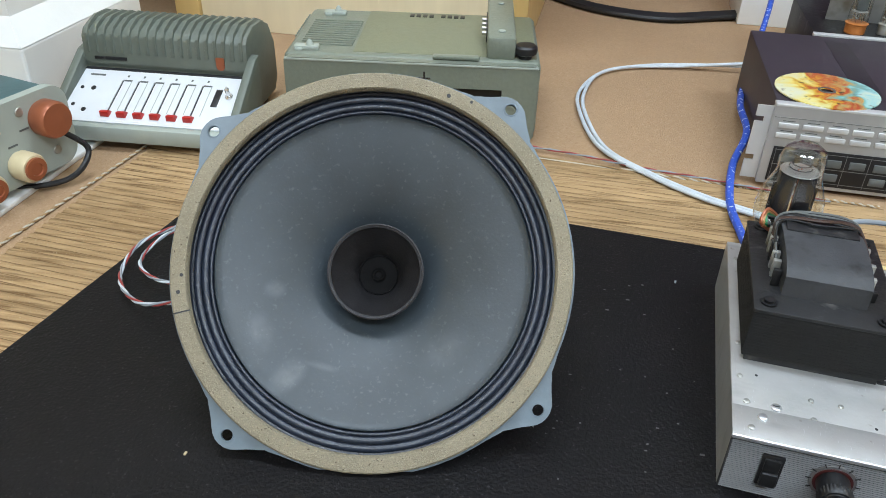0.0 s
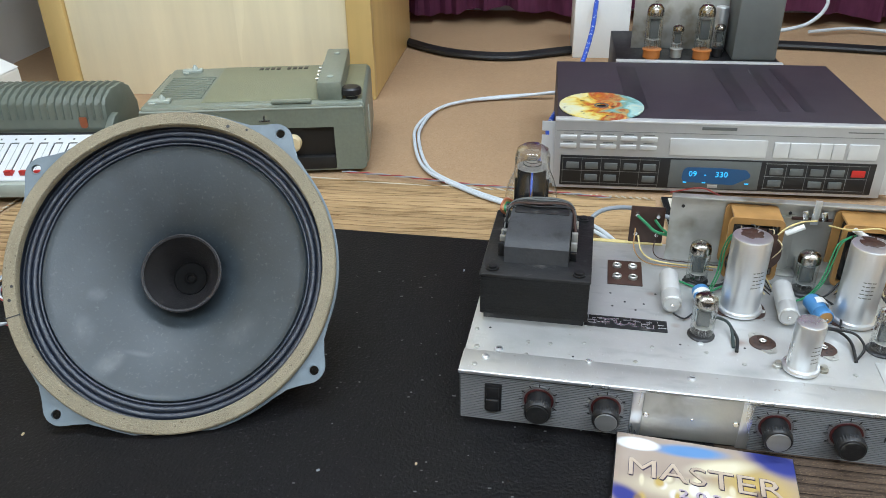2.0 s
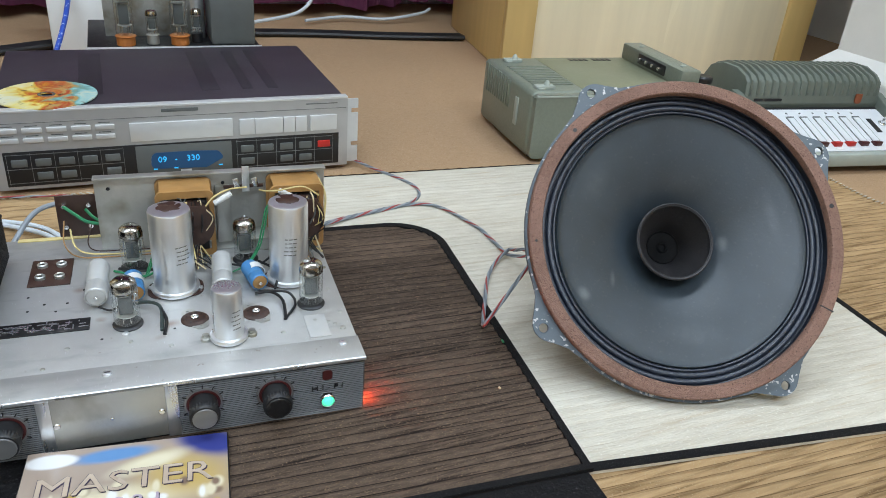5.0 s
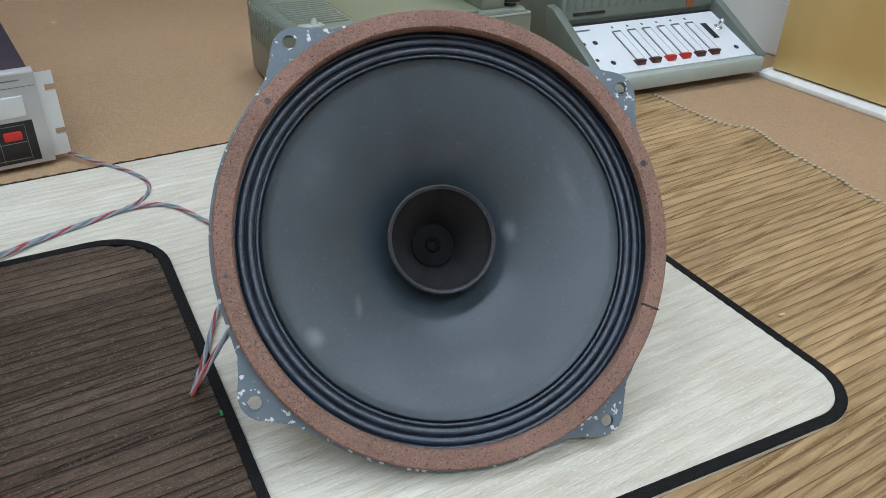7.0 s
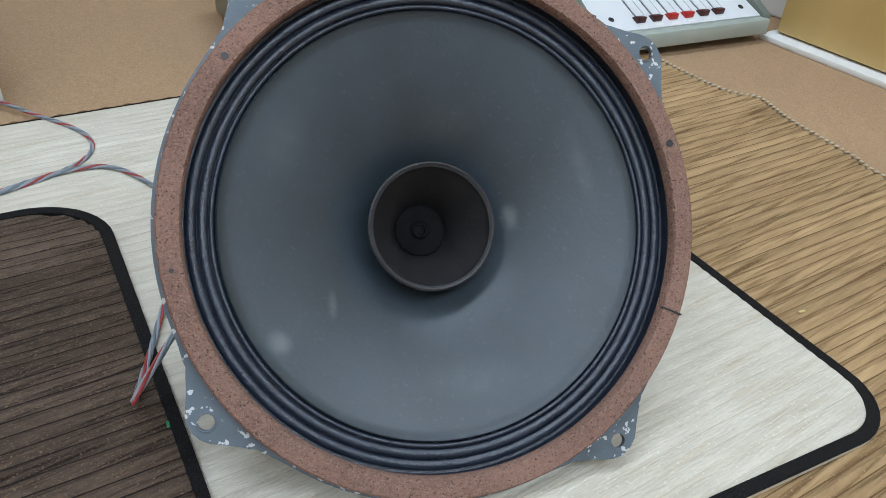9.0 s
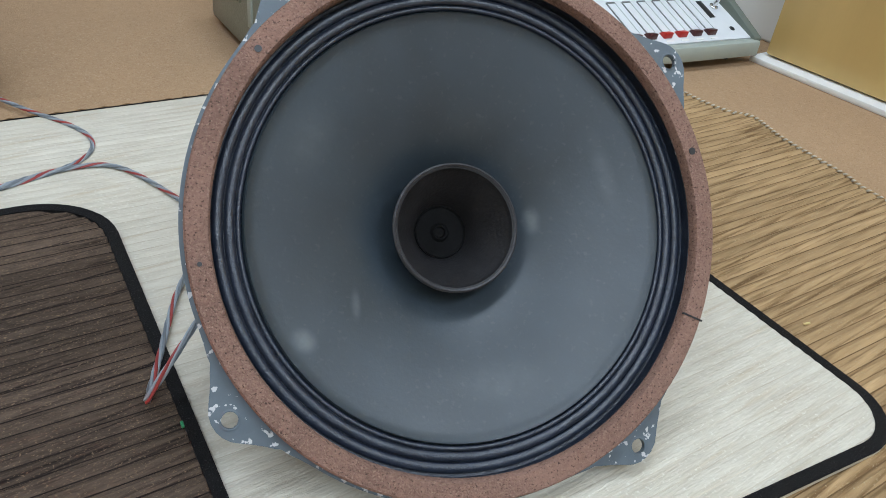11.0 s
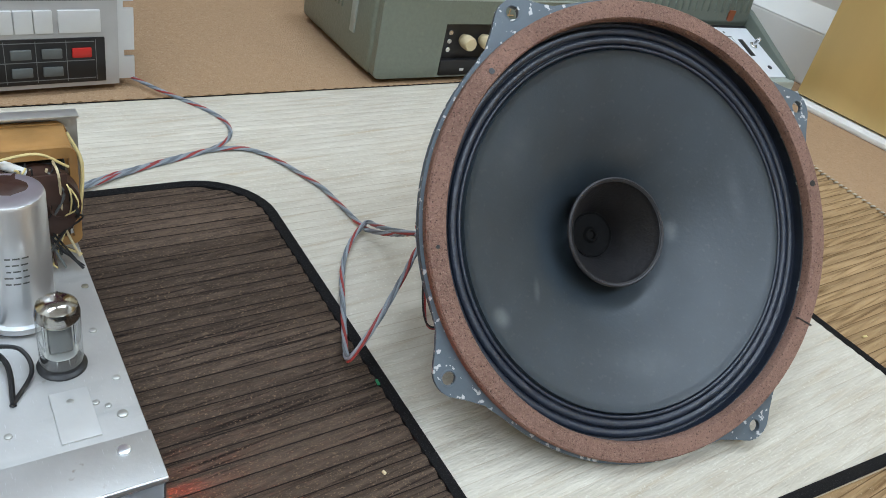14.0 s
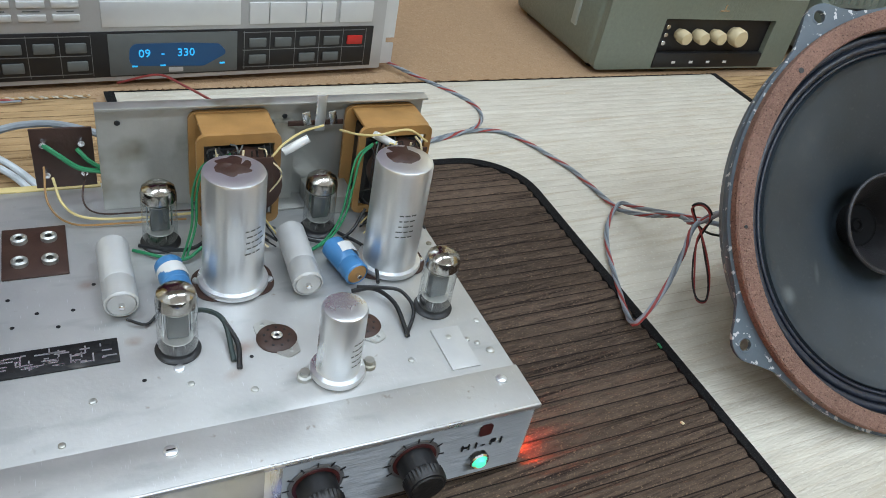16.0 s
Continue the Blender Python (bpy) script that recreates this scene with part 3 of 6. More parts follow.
# ---- full-range loudspeaker drivers ----
def driver(name, m, cork, frame_mat, cone_mat, label, joints):
    root = thing(name, m, label, "loudspeaker driver", "loudspeaker drivers")
    out = []
    for k in range(240):
        a = 2 * math.pi * k / 240
        c, s = abs(math.cos(a)), abs(math.sin(a))
        # rounded square with the four fixing ears
        h, q = 0.1248, 0.017
        r_sq = h / max(c, s)
        if r_sq * min(c, s) > h - q:
            o = (h - q)
            b = o * (c + s)
            r_sq = b + math.sqrt(max(0, b * b - 2 * o * o + q * q))
        r = 0.1515
        k2 = 0.006
        r = max(r, r_sq) + k2 * math.exp(-((r - r_sq) / 0.006) ** 2) * 0.35
        out.append((r * math.cos(a), r * math.sin(a)))
    holes = [circle(0, 0, 0.139, 96)] + [circle(x, y, 0.0042, 20) for x in (-0.1138, 0.1138) for y in (-0.1138, 0.1138)]
    part("frame_plate", slab(out, -0.003, 0.0, holes), frame_mat, root)
    for x in (-0.1138, 0.1138):
        for y in (-0.1138, 0.1138):
            part("hole_rim", lathe([(0.0042, -0.0031), (0.0042, 0.0002), (0.0047, 0.0004), (0.0056, 0.0001), (0.0056, -0.0004)], 24, None, Matrix.Translation((x, y, 0))), frame_mat, root, "raised rim of a fixing hole")
    part("frame_rim", lathe([(0.1385, -0.003), (0.1500, -0.003), (0.1515, -0.006), (0.1490, -0.014), (0.1440, -0.020), (0.1385, -0.020)], 96), frame_mat, root)
    part("gasket", lathe([(0.1365, 0.0005), (0.1367, 0.0062), (0.1376, 0.0075), (0.1420, 0.0078), (0.1480, 0.0074), (0.1492, 0.006), (0.1494, 0.0003)], 128), cork, root)
    prof = [(0.1395, -0.001), (0.1382, -0.0096), (0.1366, -0.0100)]
    # two broad glued rolls and a narrow ridge beside the cone
    for mid, half, rise in ((0.1334, 0.0030, 0.0030), (0.1274, 0.0028, 0.0030), (0.1229, 0.0015, 0.0022)):
        for i in range(13):
            u = math.cos(math.pi * i / 12)
            prof.append((mid + half * u, -0.0100 + rise * math.sqrt(max(0.0, 1 - u * u)) ** 0.8))
    part("surround", lathe(prof, 160), "surround", root, "dark corrugated treated surround")
    prof = [(0.1212, -0.0100), (0.1200, -0.0074), (0.1190, -0.0086)]
    for i in range(1, 25):
        f = i / 24
        r = 0.1186 - 0.0961 * f
        prof.append((r, -0.0092 - 0.0525 * (0.58 * f + 0.42 * f ** 3.2)))
    prof.append((0.0164, -0.0632))
    part("cone", lathe(prof, 128), cone_mat, root, "grey paper cone")
    part("rolled_rim", lathe([(0.0358, -0.0262), (0.0368, -0.0255), (0.0378, -0.0263), (0.0378, -0.0280), (0.0367, -0.0290), (0.0357, -0.0278)], 96), "rim", root)
    wz = [(0.0160, -0.0615)]
    for i in range(1, 15):
        f = i / 14
        wz.append((0.0168 + 0.0178 * f ** 1.35, -0.0615 + 0.0335 * f))
    wz += [(0.0348, -0.0270), (0.0358, -0.0266), (0.0368, -0.0268), (0.0370, -0.0278), (0.0358, -0.0290), (0.0340, -0.032)]
    for i in range(10):
        f = 1 - i / 9
        wz.append((0.0178 + 0.0160 * f ** 1.35, -0.0635 + 0.0305 * f))
    part("whizzer_cone", lathe(wz, 96), "whizzer", root, "small charcoal inner cone with a rolled rim")
    part("dust_cap", lathe([(0.0168, -0.0610), (0.0160, -0.0598), (0.0150, -0.0610), (0.0060, -0.0620), (0.0045, -0.0601), (0.0034, -0.0604), (0.0028, -0.0620), (0, -0.0623)], 48), "dust", root, "dark felt dust cap")
    for a, r0, r1, w, nm in joints:
        mm = Matrix.Rotation(radians(a), 4, "Z")
        if nm == "gasket_joint":
            part(nm, merge(None, box(r0, r1, -w, w, 0.0060, 0.0081), mm), "black", root)
        else:
            part(nm, lathe([(0, 0.0076), (w, 0.0076), (w, 0.0081), (0, 0.0081)], 12, None, mm @ Matrix.Translation((r0, 0, 0))), "black", root)
    part("basket", lathe([(0.1440, -0.018), (0.1360, -0.034), (0.105, -0.062), (0.070, -0.088), (0.056, -0.094), (0.0, -0.094)], 64), frame_mat, root)
    part("magnet", lathe([(0.0, -0.090), (0.050, -0.090), (0.052, -0.093), (0.052, -0.124), (0.050, -0.127), (0.0, -0.127)], 48), "zinc", root)
    return root


def facing(centre, right, up):
    x = Vector(right).normalized()
    z = x.cross(Vector(up)).normalized()
    y = z.cross(x)
    return Matrix.Translation(centre) @ Matrix((x, y, z)).transposed().to_4x4()


driver("driver", facing((-0.138, 0.4605, 0.116), (0.22, 0.060, 0.018), (-0.054, 0.139, 0.174)), "cork_beige", "frame_blue", "cone_pale",
       "leaning round loudspeaker driver with beige cork gasket and blue-grey frame",
       ((189, 0.1366, 0.1494, 0.0005, "gasket_joint"), (62, 0.1425, 0, 0.0016, "pin_hole"), (55, 0.146, 0, 0.0011, "pin_hole"), (178, 0.140, 0, 0.0013, "pin_hole"), (183, 0.143, 0, 0.0015, "pin_hole")))
driver("driver", facing((0.830, 0.382, 0.126), (0.2005, -0.103, -0.035), (0.0895, 0.113, 0.176)), "cork_pink", "frame_chip", "cone",
       "leaning round loudspeaker driver with reddish cork gasket and chipped frame",
       ((-15, 0.1366, 0.1494, 0.0005, "gasket_joint"), (150, 0.1425, 0, 0.0019, "pin_hole"), (25, 0.1425, 0, 0.0022, "pin_hole"), (196, 0.143, 0, 0.0012, "pin_hole")))


# ---- portable amplifier boxes in grey-green ----
def green_box(m, label, mirror):
    root = thing("amplifier_case", m, label, "amplifier", "grey-green amplifier cases")
    w, d, h = 0.335, 0.215, 0.108
    s = -1 if mirror else 1
    bm = box(0, w, 0.010, d, 0.004, h, 0.009, 3)
    part("body", bm, "green", root)
    # the front: a frame round a dark recess
    rx0, rx1, rz0, rz1 = 0.095, 0.286, 0.003, 0.073
    o = rounded([(0.003, 0.004), (w - 0.003, 0.004), (w - 0.003, h - 0.002), (0.003, h - 0.002)], [0.008] * 4, 5)
    hole = [(rx0, rz0 + 0.003), (rx1, rz0 + 0.003), (rx1, rz1), (rx0, rz1)]
    part("front_panel", slab(o, 0, 0.0115, [hole], None, Matrix.Translation((0, 0.0115, 0)) @ Matrix.Rotation(math.pi / 2, 4, "X")), "green", root)
    part("recess", box(rx0 - 0.002, rx1 + 0.002, 0.0085, 0.0098, rz0, rz1 + 0.003), "black", root, "black recessed control panel")
    part("lower_strip", box(rx0 + 0.001, rx1 - 0.001, -0.001, 0.008, rz0 + 0.003, 0.026, 0.001), "black", root)
    for k in range(4):
        r = (0.0090, 0.0090, 0.0090, 0.0125)[k]
        kn = lathe([(0, 0.0), (r * 0.8, 0.0), (r * 0.82, 0.006), (r, 0.007), (r, 0.017), (r * 0.86, 0.020), (0, 0.0205)], 24, None, Matrix.Translation((0.130 + 0.030 * k + (0.004 if k == 3 else 0), 0.009, 0.050)) @ Matrix.Rotation(math.pi / 2, 4, "X"))
        part("knob", kn, "ivory", root, "ivory control knob")
        part("scale_mark", box(0.127 + 0.03 * k, 0.133 + 0.03 * k, -0.0016, -0.0008, 0.012, 0.0155, 0.0003), "white_plastic", root)
    for k in range(3):
        part("socket", rod(0.0032, 0, 0.004, 12, 0, None, Matrix.Translation((0.107, 0.0088, 0.038 + 0.011 * k)) @ Matrix.Rotation(math.pi / 2, 4, "X")), "chrome", root)
    # lid seam, lettering bar and emblem
    part("seam", box(0.002, w - 0.002, 0.004, d, h - 0.0085, h - 0.0070, 0.0005), "mixer", root)
    part("emblem", slab([(-0.008, -0.0035), (0.008, -0.0035), (0.008, -0.0015), (0.0012, -0.0015), (0.0012, 0.006), (-0.0012, 0.006), (-0.0012, -0.0015), (-0.008, -0.0015)], 0, 0.0012, [], None, Matrix.Translation((0.185, 0.0, 0.088)) @ Matrix.Rotation(math.pi / 2, 4, "X")), "chrome", root)
    part("lid_edge", box(0.004, w - 0.004, -0.0008, 0.0050, h - 0.0062, h - 0.0030, 0.0012), "mixer_light", root, "pale strip along the lid edge")
    part("lid_plate", box(0.090, w - 0.006, 0.024, d - 0.008, h - 0.0008, h + 0.0007, 0.0004), "olive", root, "olive lid plate")
    # top vents
    for k in range(12):
        y = 0.045 + 0.0095 * k
        part("vent_rib", box(0.016, 0.086, y, y + 0.0042, h - 0.001, h + 0.0022, 0.0012), "green", root)
    for k in range(11):
        y = 0.095 + 0.0095 * k
        part("side_rib", box(-0.0020, 0.0015, y, y + 0.0042, 0.058, h - 0.004, 0.001), "green", root)
    for g in range(2):
        for k in range(4):
            x = 0.150 + 0.046 * g + 0.0095 * k
            part("slot", box(x, x + 0.0065, d - 0.030, d - 0.016, h - 0.0005, h + 0.0012, 0.0002), "black", root)
    # corner catches
    for cx, cy in ((0.028, 0.030), (0.040, d - 0.028)):
        c = box(cx - 0.016, cx + 0.016, cy - 0.007, cy + 0.007, h - 0.0005, h + 0.005, 0.0015)
        lathe([(0, 0), (0.006, 0), (0.0052, 0.003), (0.003, 0.0075), (0.0016, 0.009), (0, 0.0092)], 16, c, Matrix.Translation((cx + 0.004, cy, h + 0.003)))
        box(cx - 0.014, cx - 0.004, cy - 0.011, cy + 0.011, h - 0.0005, h + 0.0028, 0.001, 2, c)
        part("catch", c, "mixer_light", root, "bare worn metal catch")
    part("hinge_bar", box(0.195, 0.255, 0.010, 0.020, h - 0.001, h + 0.004, 0.0018), "green", root)
    # raised connector block along the side of the lid
    b = box(0.264, 0.301, 0.018, d - 0.006, h - 0.001, h + 0.028, 0.004)
    block = part("connector_block", b, "green", root)
    part("plug_row", box(0.2625, 0.2650, 0.065, 0.150, h + 0.006, h + 0.023, 0.0008), "black", block, "black plug row")
    for k in range(4):
        part("pin", rod(0.003, 0, 0.007, 10, 0, None, Matrix.Translation((0.2635, 0.078 + 0.02 * k, h + 0.015)) @ Matrix.Rotation(-math.pi / 2, 4, "Y")), "chrome", block)
    for y in (0.045, 0.175):
        part("screw", rod(0.005, 0, 0.0025, 14, 0.0008, None, Matrix.Translation((0.2825, y, h + 0.0275))), "mixer_light", block)
    part("thumb_screw", lathe([(0, 0), (0.009, 0), (0.009, 0.007), (0.015, 0.008), (0.0155, 0.012), (0.0150, 0.016), (0.012, 0.0185), (0, 0.019)], 32, None, Matrix.Translation((0.314, 0.028, h - 0.001))), "black", root, "black knurled thumb screw")
    part("washer", rod(0.0125, 0, 0.0028, 24, 0.0006, None, Matrix.Translation((0.314, 0.028, h + 0.0055))), "mixer_light", root)
    # side latch
    for sx in (-0.0022, w - 0.0018):
        part("side_latch", box(sx, sx + 0.004, 0.055, 0.067, 0.040, 0.085, 0.001), "mixer_light", root)
    for fx in (0.02, w - 0.02):
        for fy in (0.03, d - 0.02):
            part("foot", rod(0.007, -0.003, 0.006, 14, 0.001, None, Matrix.Translation((fx, fy, 0))), "black", root)
    return root


green_box(pose(-0.391, 0.905, 0, 0, 0, 8.9), "grey-green metal amplifier case with ivory knobs, standing on the carpet", False)
green_box(pose(0.945, 0.868, 0, 0, 0, -5.2), "scuffed grey-green metal amplifier case with ivory knobs and vent ribs", False)


# ---- fader mixers ----
def mixer(m, size, label, colours):
    root = thing("mixer", m, label, "audio mixer", "fader mixers")
    w = 0.262
    root.scale = size
    # body side profile (depth, height)
    prof = [(0.0, 0.020), (0.004, 0.012), (0.200, 0.012), (0.214, 0.030), (0.212, 0.080), (0.192, 0.112), (0.165, 0.124), (0.130, 0.126), (0.106, 0.119), (0.098, 0.111), (0.094, 0.076), (0.099, 0.068), (0.004, 0.030)]
    own = bmesh.new()
    a = [own.verts.new((0, y, z)) for y, z in prof]
    b = [own.verts.new((w, y, z)) for y, z in prof]
    own.faces.new(a)
    own.faces.new(b[::-1])
    for k in range(len(prof)):
        own.faces.new((a[k], a[(k + 1) % len(prof)], b[(k + 1) % len(prof)], b[k]))
    bmesh.ops.bevel(own, geom=own.edges[:], offset=0.0022, segments=2, profile=0.5, affect="EDGES")
    part("body", own, "mixer", root)
    # cheeks that flare down beside the panel
    for x0 in (-0.012, w - 0.001):
        ck = bmesh.new()
        o = [(-0.006, 0.008), (0.11, 0.008), (0.115, 0.094), (0.100, 0.092), (-0.004, 0.034)]
        va = [ck.verts.new((x0, y, z)) for y, z in o]
        vb = [ck.verts.new((x0 + 0.013, y, z)) for y, z in o]
        ck.faces.new(va)
        ck.faces.new(vb[::-1])
        for k in range(len(o)):
            ck.faces.new((va[k], va[(k + 1) % 5], vb[(k + 1) % 5], vb[k]))
        bmesh.ops.bevel(ck, geom=ck.edges[:], offset=0.002, segments=2, profile=0.5, affect="EDGES")
        part("cheek", ck, "mixer", root)
    part("front_lip", box(-0.006, w + 0.006, -0.010, 0.004, 0.010, 0.031, 0.003), "mixer_light", root, "pale front lip")
    # cooling ribs over the hood
    for k in range(19):
        x = 0.006 + (w - 0.018) * k / 18
        own = bmesh.new()
        line = [(0.0955, 0.088), (0.0985, 0.111), (0.1065, 0.1195), (0.130, 0.1270), (0.163, 0.1250), (0.190, 0.1135)]
        rows = []
        for y, z in line:
            rows.append([own.verts.new((x + dx, y - dz * 0.5, z + dz)) for dx, dz in ((-0.001, -0.003), (0.0012, 0.0032), (0.0052, 0.0032), (0.0074, -0.003))])
        for p, q in zip(rows, rows[1:]):
            for i in range(3):
                own.faces.new((p[i], q[i], q[i + 1], p[i + 1]))
        own.faces.new(rows[0])
        own.faces.new(rows[-1][::-1])
        part("cooling_rib", own, "mixer", root)
    # fader panel, sloping from lip to hood
    slope = math.atan2(0.036, 0.092)
    pm = Matrix.Translation((0, 0.003, 0.0300)) @ Matrix.Rotation(slope, 4, "X")
    L = 0.0985
    slots = []
    for k in range(6):
        x = 0.070 + 0.0255 * k
        slots.append([(x - 0.0015, 0.016), (x + 0.0015, 0.016), (x + 0.0015, 0.078), (x - 0.0015, 0.078)])
    panel = part("fader_panel", slab([(0.001, 0.0), (w - 0.001, 0.0), (w - 0.001, L), (0.001, L)], 0.0, 0.0022, slots, None, pm), "panel_white", root, "white fader panel", False)
    part("slot_floor", merge(None, box(0.060, 0.205, 0.014, 0.080, 0.0003, 0.0009), pm), "black", panel)
    # black strip painted in as the shade under the hood
    part("painted_shadow", merge(None, box(0.001, w - 0.001, L - 0.003, L + 0.001, 0.0022, 0.0032), pm), "black", panel)
    for k in range(6):
        x = 0.070 + 0.0255 * k
        # the outlined scale of each channel
        part("scale_line", merge(None, box(x + 0.0015, x + 0.0145, 0.076, 0.0785, 0.0022, 0.0026), pm), "key_grey", panel)
        part("scale_dots", merge(None, box(x + 0.0135, x + 0.0145, 0.022, 0.076, 0.0022, 0.0025), pm), "mixer_light", panel)
        kn = bmesh.new()
        f = [(-0.007, 0.0), (0.007, 0.0), (0.007, 0.011), (-0.007, 0.011)]
        lo = [kn.verts.new((x + u, 0.009 + v, 0.0022)) for u, v in f]
        hi = [kn.verts.new((x + u * 0.9, 0.0105 + v * (0.55 if v else 1), 0.0105 - (0.003 if v else 0))) for u, v in f]
        kn.faces.new(lo[::-1])
        kn.faces.new(hi)
        for i in range(4):
            kn.faces.new((lo[i], lo[(i + 1) % 4], hi[(i + 1) % 4], hi[i]))
        bmesh.ops.bevel(kn, geom=kn.edges[:], offset=0.0008, segments=2, profile=0.5, affect="EDGES")
        part("fader_knob", merge(None, kn, pm), colours[k], root, "bright red fader knob" if colours[k] == "red" else "dark red fader knob")
        part("label_bar", merge(None, box(x - 0.006, x + 0.006, 0.003, 0.006, 0.0022, 0.0026), pm), "white_plastic", panel)
        part("number_mark", merge(None, box(x + 0.004, x + 0.007, 0.084, 0.0875, 0.0022, 0.0026), pm), "key_grey", panel)
    part("meter_slot", merge(None, box(0.221, 0.231, 0.040, 0.072, 0.0022, 0.0030, 0.0003), pm), "black", panel)
    sw = rod(0.0058, 0.002, 0.005, 18, 0.0008, None, None)
    lathe([(0, 0.005), (0.003, 0.005), (0.0034, 0.016), (0.002, 0.018), (0, 0.018)], 14, sw)
    part("toggle_switch", merge(None, sw, pm @ Matrix.Translation((0.244, 0.060, 0))), "chrome", root, "chrome toggle switch")
    for u, v, r in ((0.012, 0.060, 0.0028), (0.030, 0.060, 0.0038), (0.012, 0.028, 0.0028), (0.032, 0.020, 0.0036), (0.242, 0.018, 0.0036)):
        part("jack_hole", merge(None, rod(r, 0.0015, 0.0032, 14, 0.0004), pm @ Matrix.Translation((u, v, 0))), "black", panel)
    part("title_bar", merge(None, box(0.014, 0.038, 0.084, 0.087, 0.0022, 0.0026), pm), "key_grey", panel)
    part("name_bar", box(0.018, 0.070, 0.0925, 0.0960, 0.0805, 0.0845, 0.0008), "iron_top", root)
    part("badge", slab(rounded([(-0.0065, -0.008), (0.0065, -0.008), (0.0065, 0.009), (-0.0065, 0.009)], [0.005, 0.005, 0.001, 0.001], 4), 0, 0.0016, [], None, Matrix.Translation((w - 0.042, 0.0945, 0.0840)) @ Matrix.Rotation(math.pi / 2, 4, "X")), "copper", root, "small copper-red shield badge")
    for fx in (0.02, w - 0.02):
        for fy in (0.02, 0.19):
            part("foot", rod(0.008, -0.003, 0.0135, 14, 0.001, None, Matrix.Translation((fx, fy, 0))), "black", root)
    return root


mixer(pose(-0.660, 0.800, 0, 0, 0, 5.2), (0.863, 1.0, 1.0), "grey-green fader mixer with ribbed hood and six red faders", ["red"] * 6)
mixer(pose(1.328, 0.740, 0, 0, 0, -9), (1.05, 1.2, 1.03), "grey-green fader mixer with ribbed hood, two red and four dark faders", ["dark_red", "dark_red", "red", "red", "dark_red", "dark_red"])


# ---- tall birch loudspeaker cabinets ----
def cabinet(m, w, post, label):
    root = thing("speaker_cabinet", m, label, "loudspeaker cabinet", "birch cabinets")
    d, h = 0.45, 1.15
    part("carcass", box(0, w, 0.02, d, -0.003, h, 0.004), "birch_side", root)
    for x0 in (0.0, w - post):
        part("front_post", box(x0, x0 + post, 0.0, 0.0215, -0.003, h, 0.003), "birch_side", root)
    part("front_panel", box(post + 0.0005, w - post - 0.0005, 0.008, 0.0215, -0.003, h, 0.002), "birch", root, "pale glossy birch front panel")
    return root


cabinet(pose(-0.762, 1.30, 0, 0, 0, 0), 0.647, 0.048, "tall yellow birch veneered cabinet with a pale front panel")
cabinet(pose(1.152, 1.365, 0, 0, 0, -9.8), 0.75, 0.068, "tall yellow birch veneered cabinet with a pale front panel")


# ---- compact disc player ----
cd = thing("disc_player", pose(0.2, 0.912, 0, 0, 0, -0.6), "silver rack-mount disc player with a dark plum lid and lit display", "disc player")
part("lid", box(0.021, 0.462, 0.010, 0.298, 0.010, 0.1045, 0.002), "cd_lid", cd, "dark plum-grey sheet metal lid with darker worn stripes")
o = [(0.018, 0.004), (0.465, 0.004), (0.465, 0.106), (0.018, 0.106)]
part("front", slab(rounded(o, [0.001] * 4, 2), 0, 0.010, [], None, Matrix.Translation((0, 0.010, 0)) @ Matrix.Rotation(math.pi / 2, 4, "X")), "silver", cd, "silver front")
for s in (0, 1):
    # rack ears with open slots
    def ex(v):
        return v if not s else 0.4826 - v
    pts = [(0.0, 0.006), (0.0195, 0.006), (0.0195, 0.100), (0.0, 0.100), (0.0, 0.0865), (0.010, 0.0865), (0.010, 0.0795), (0.0, 0.0795), (0.0, 0.0365), (0.010, 0.0365), (0.010, 0.0295), (0.0, 0.0295)]
    pts = [(ex(x), z) for x, z in pts]
    part("rack_ear", slab(pts, 0, 0.003, [], None, Matrix.Translation((0, 0.010, 0)) @ Matrix.Rotation(math.pi / 2, 4, "X")), "silver_light", cd, "", False)


def on_front(root, name, x0, x1, z0, z1, mat_name, y=0.0, t=0.0015, label="", bevel=0.0004):
    return part(name, box(x0, x1, y - t, y + 0.0005, z0, z1, bevel), mat_name, root, label)


on_front(cd, "display_band", 0.028, 0.452, 0.0085, 0.0540, "black", 0, 0.0012, "black control band")
part("top_lip", box(0.018, 0.465, -0.0006, 0.0120, 0.1035, 0.1068, 0.0010), "silver_light", cd, "bright folded upper edge of the front")
on_front(cd, "top_line", 0.020, 0.463, 0.0900, 0.0908, "key_grey", 0, 0.0004)
on_front(cd, "tray", 0.176, 0.305, 0.0590, 0.0835, "silver_light", 0, 0.0022, "disc tray drawer")
on_front(cd, "display", 0.180, 0.302, 0.0100, 0.0520, "key_grey", -0.0012, 0.0008, "smoked display window")
M["display_blue"] = plain("display_blue", (0.004, 0.045, 0.12), 0.3, 0, 0.30)
field = rounded([(0.197, 0.020), (0.268, 0.017), (0.292, 0.030), (0.284, 0.040), (0.250, 0.042), (0.199, 0.042)], [0.007, 0.008, 0.004, 0.006, 0.004, 0.008], 4)
part("display_field", slab(field, 0.0, 0.0006, [], None, Matrix.Translation((0, -0.0020, 0)) @ Matrix.Rotation(math.pi / 2, 4, "X")), "display_blue", cd, "lit blue display field")
M["digits"] = plain("display_digits", (0.03, 0.40, 0.75), 0.4, 0, 0.8)
up = Matrix.Rotation(math.pi / 2, 4, "X")
text_mesh("09", 0.0115, Matrix.Translation((0.212, -0.0030, 0.032)) @ up, "digits", cd, "digits")
text_mesh("-", 0.0115, Matrix.Translation((0.229, -0.0030, 0.032)) @ up, "digits", cd, "digits")
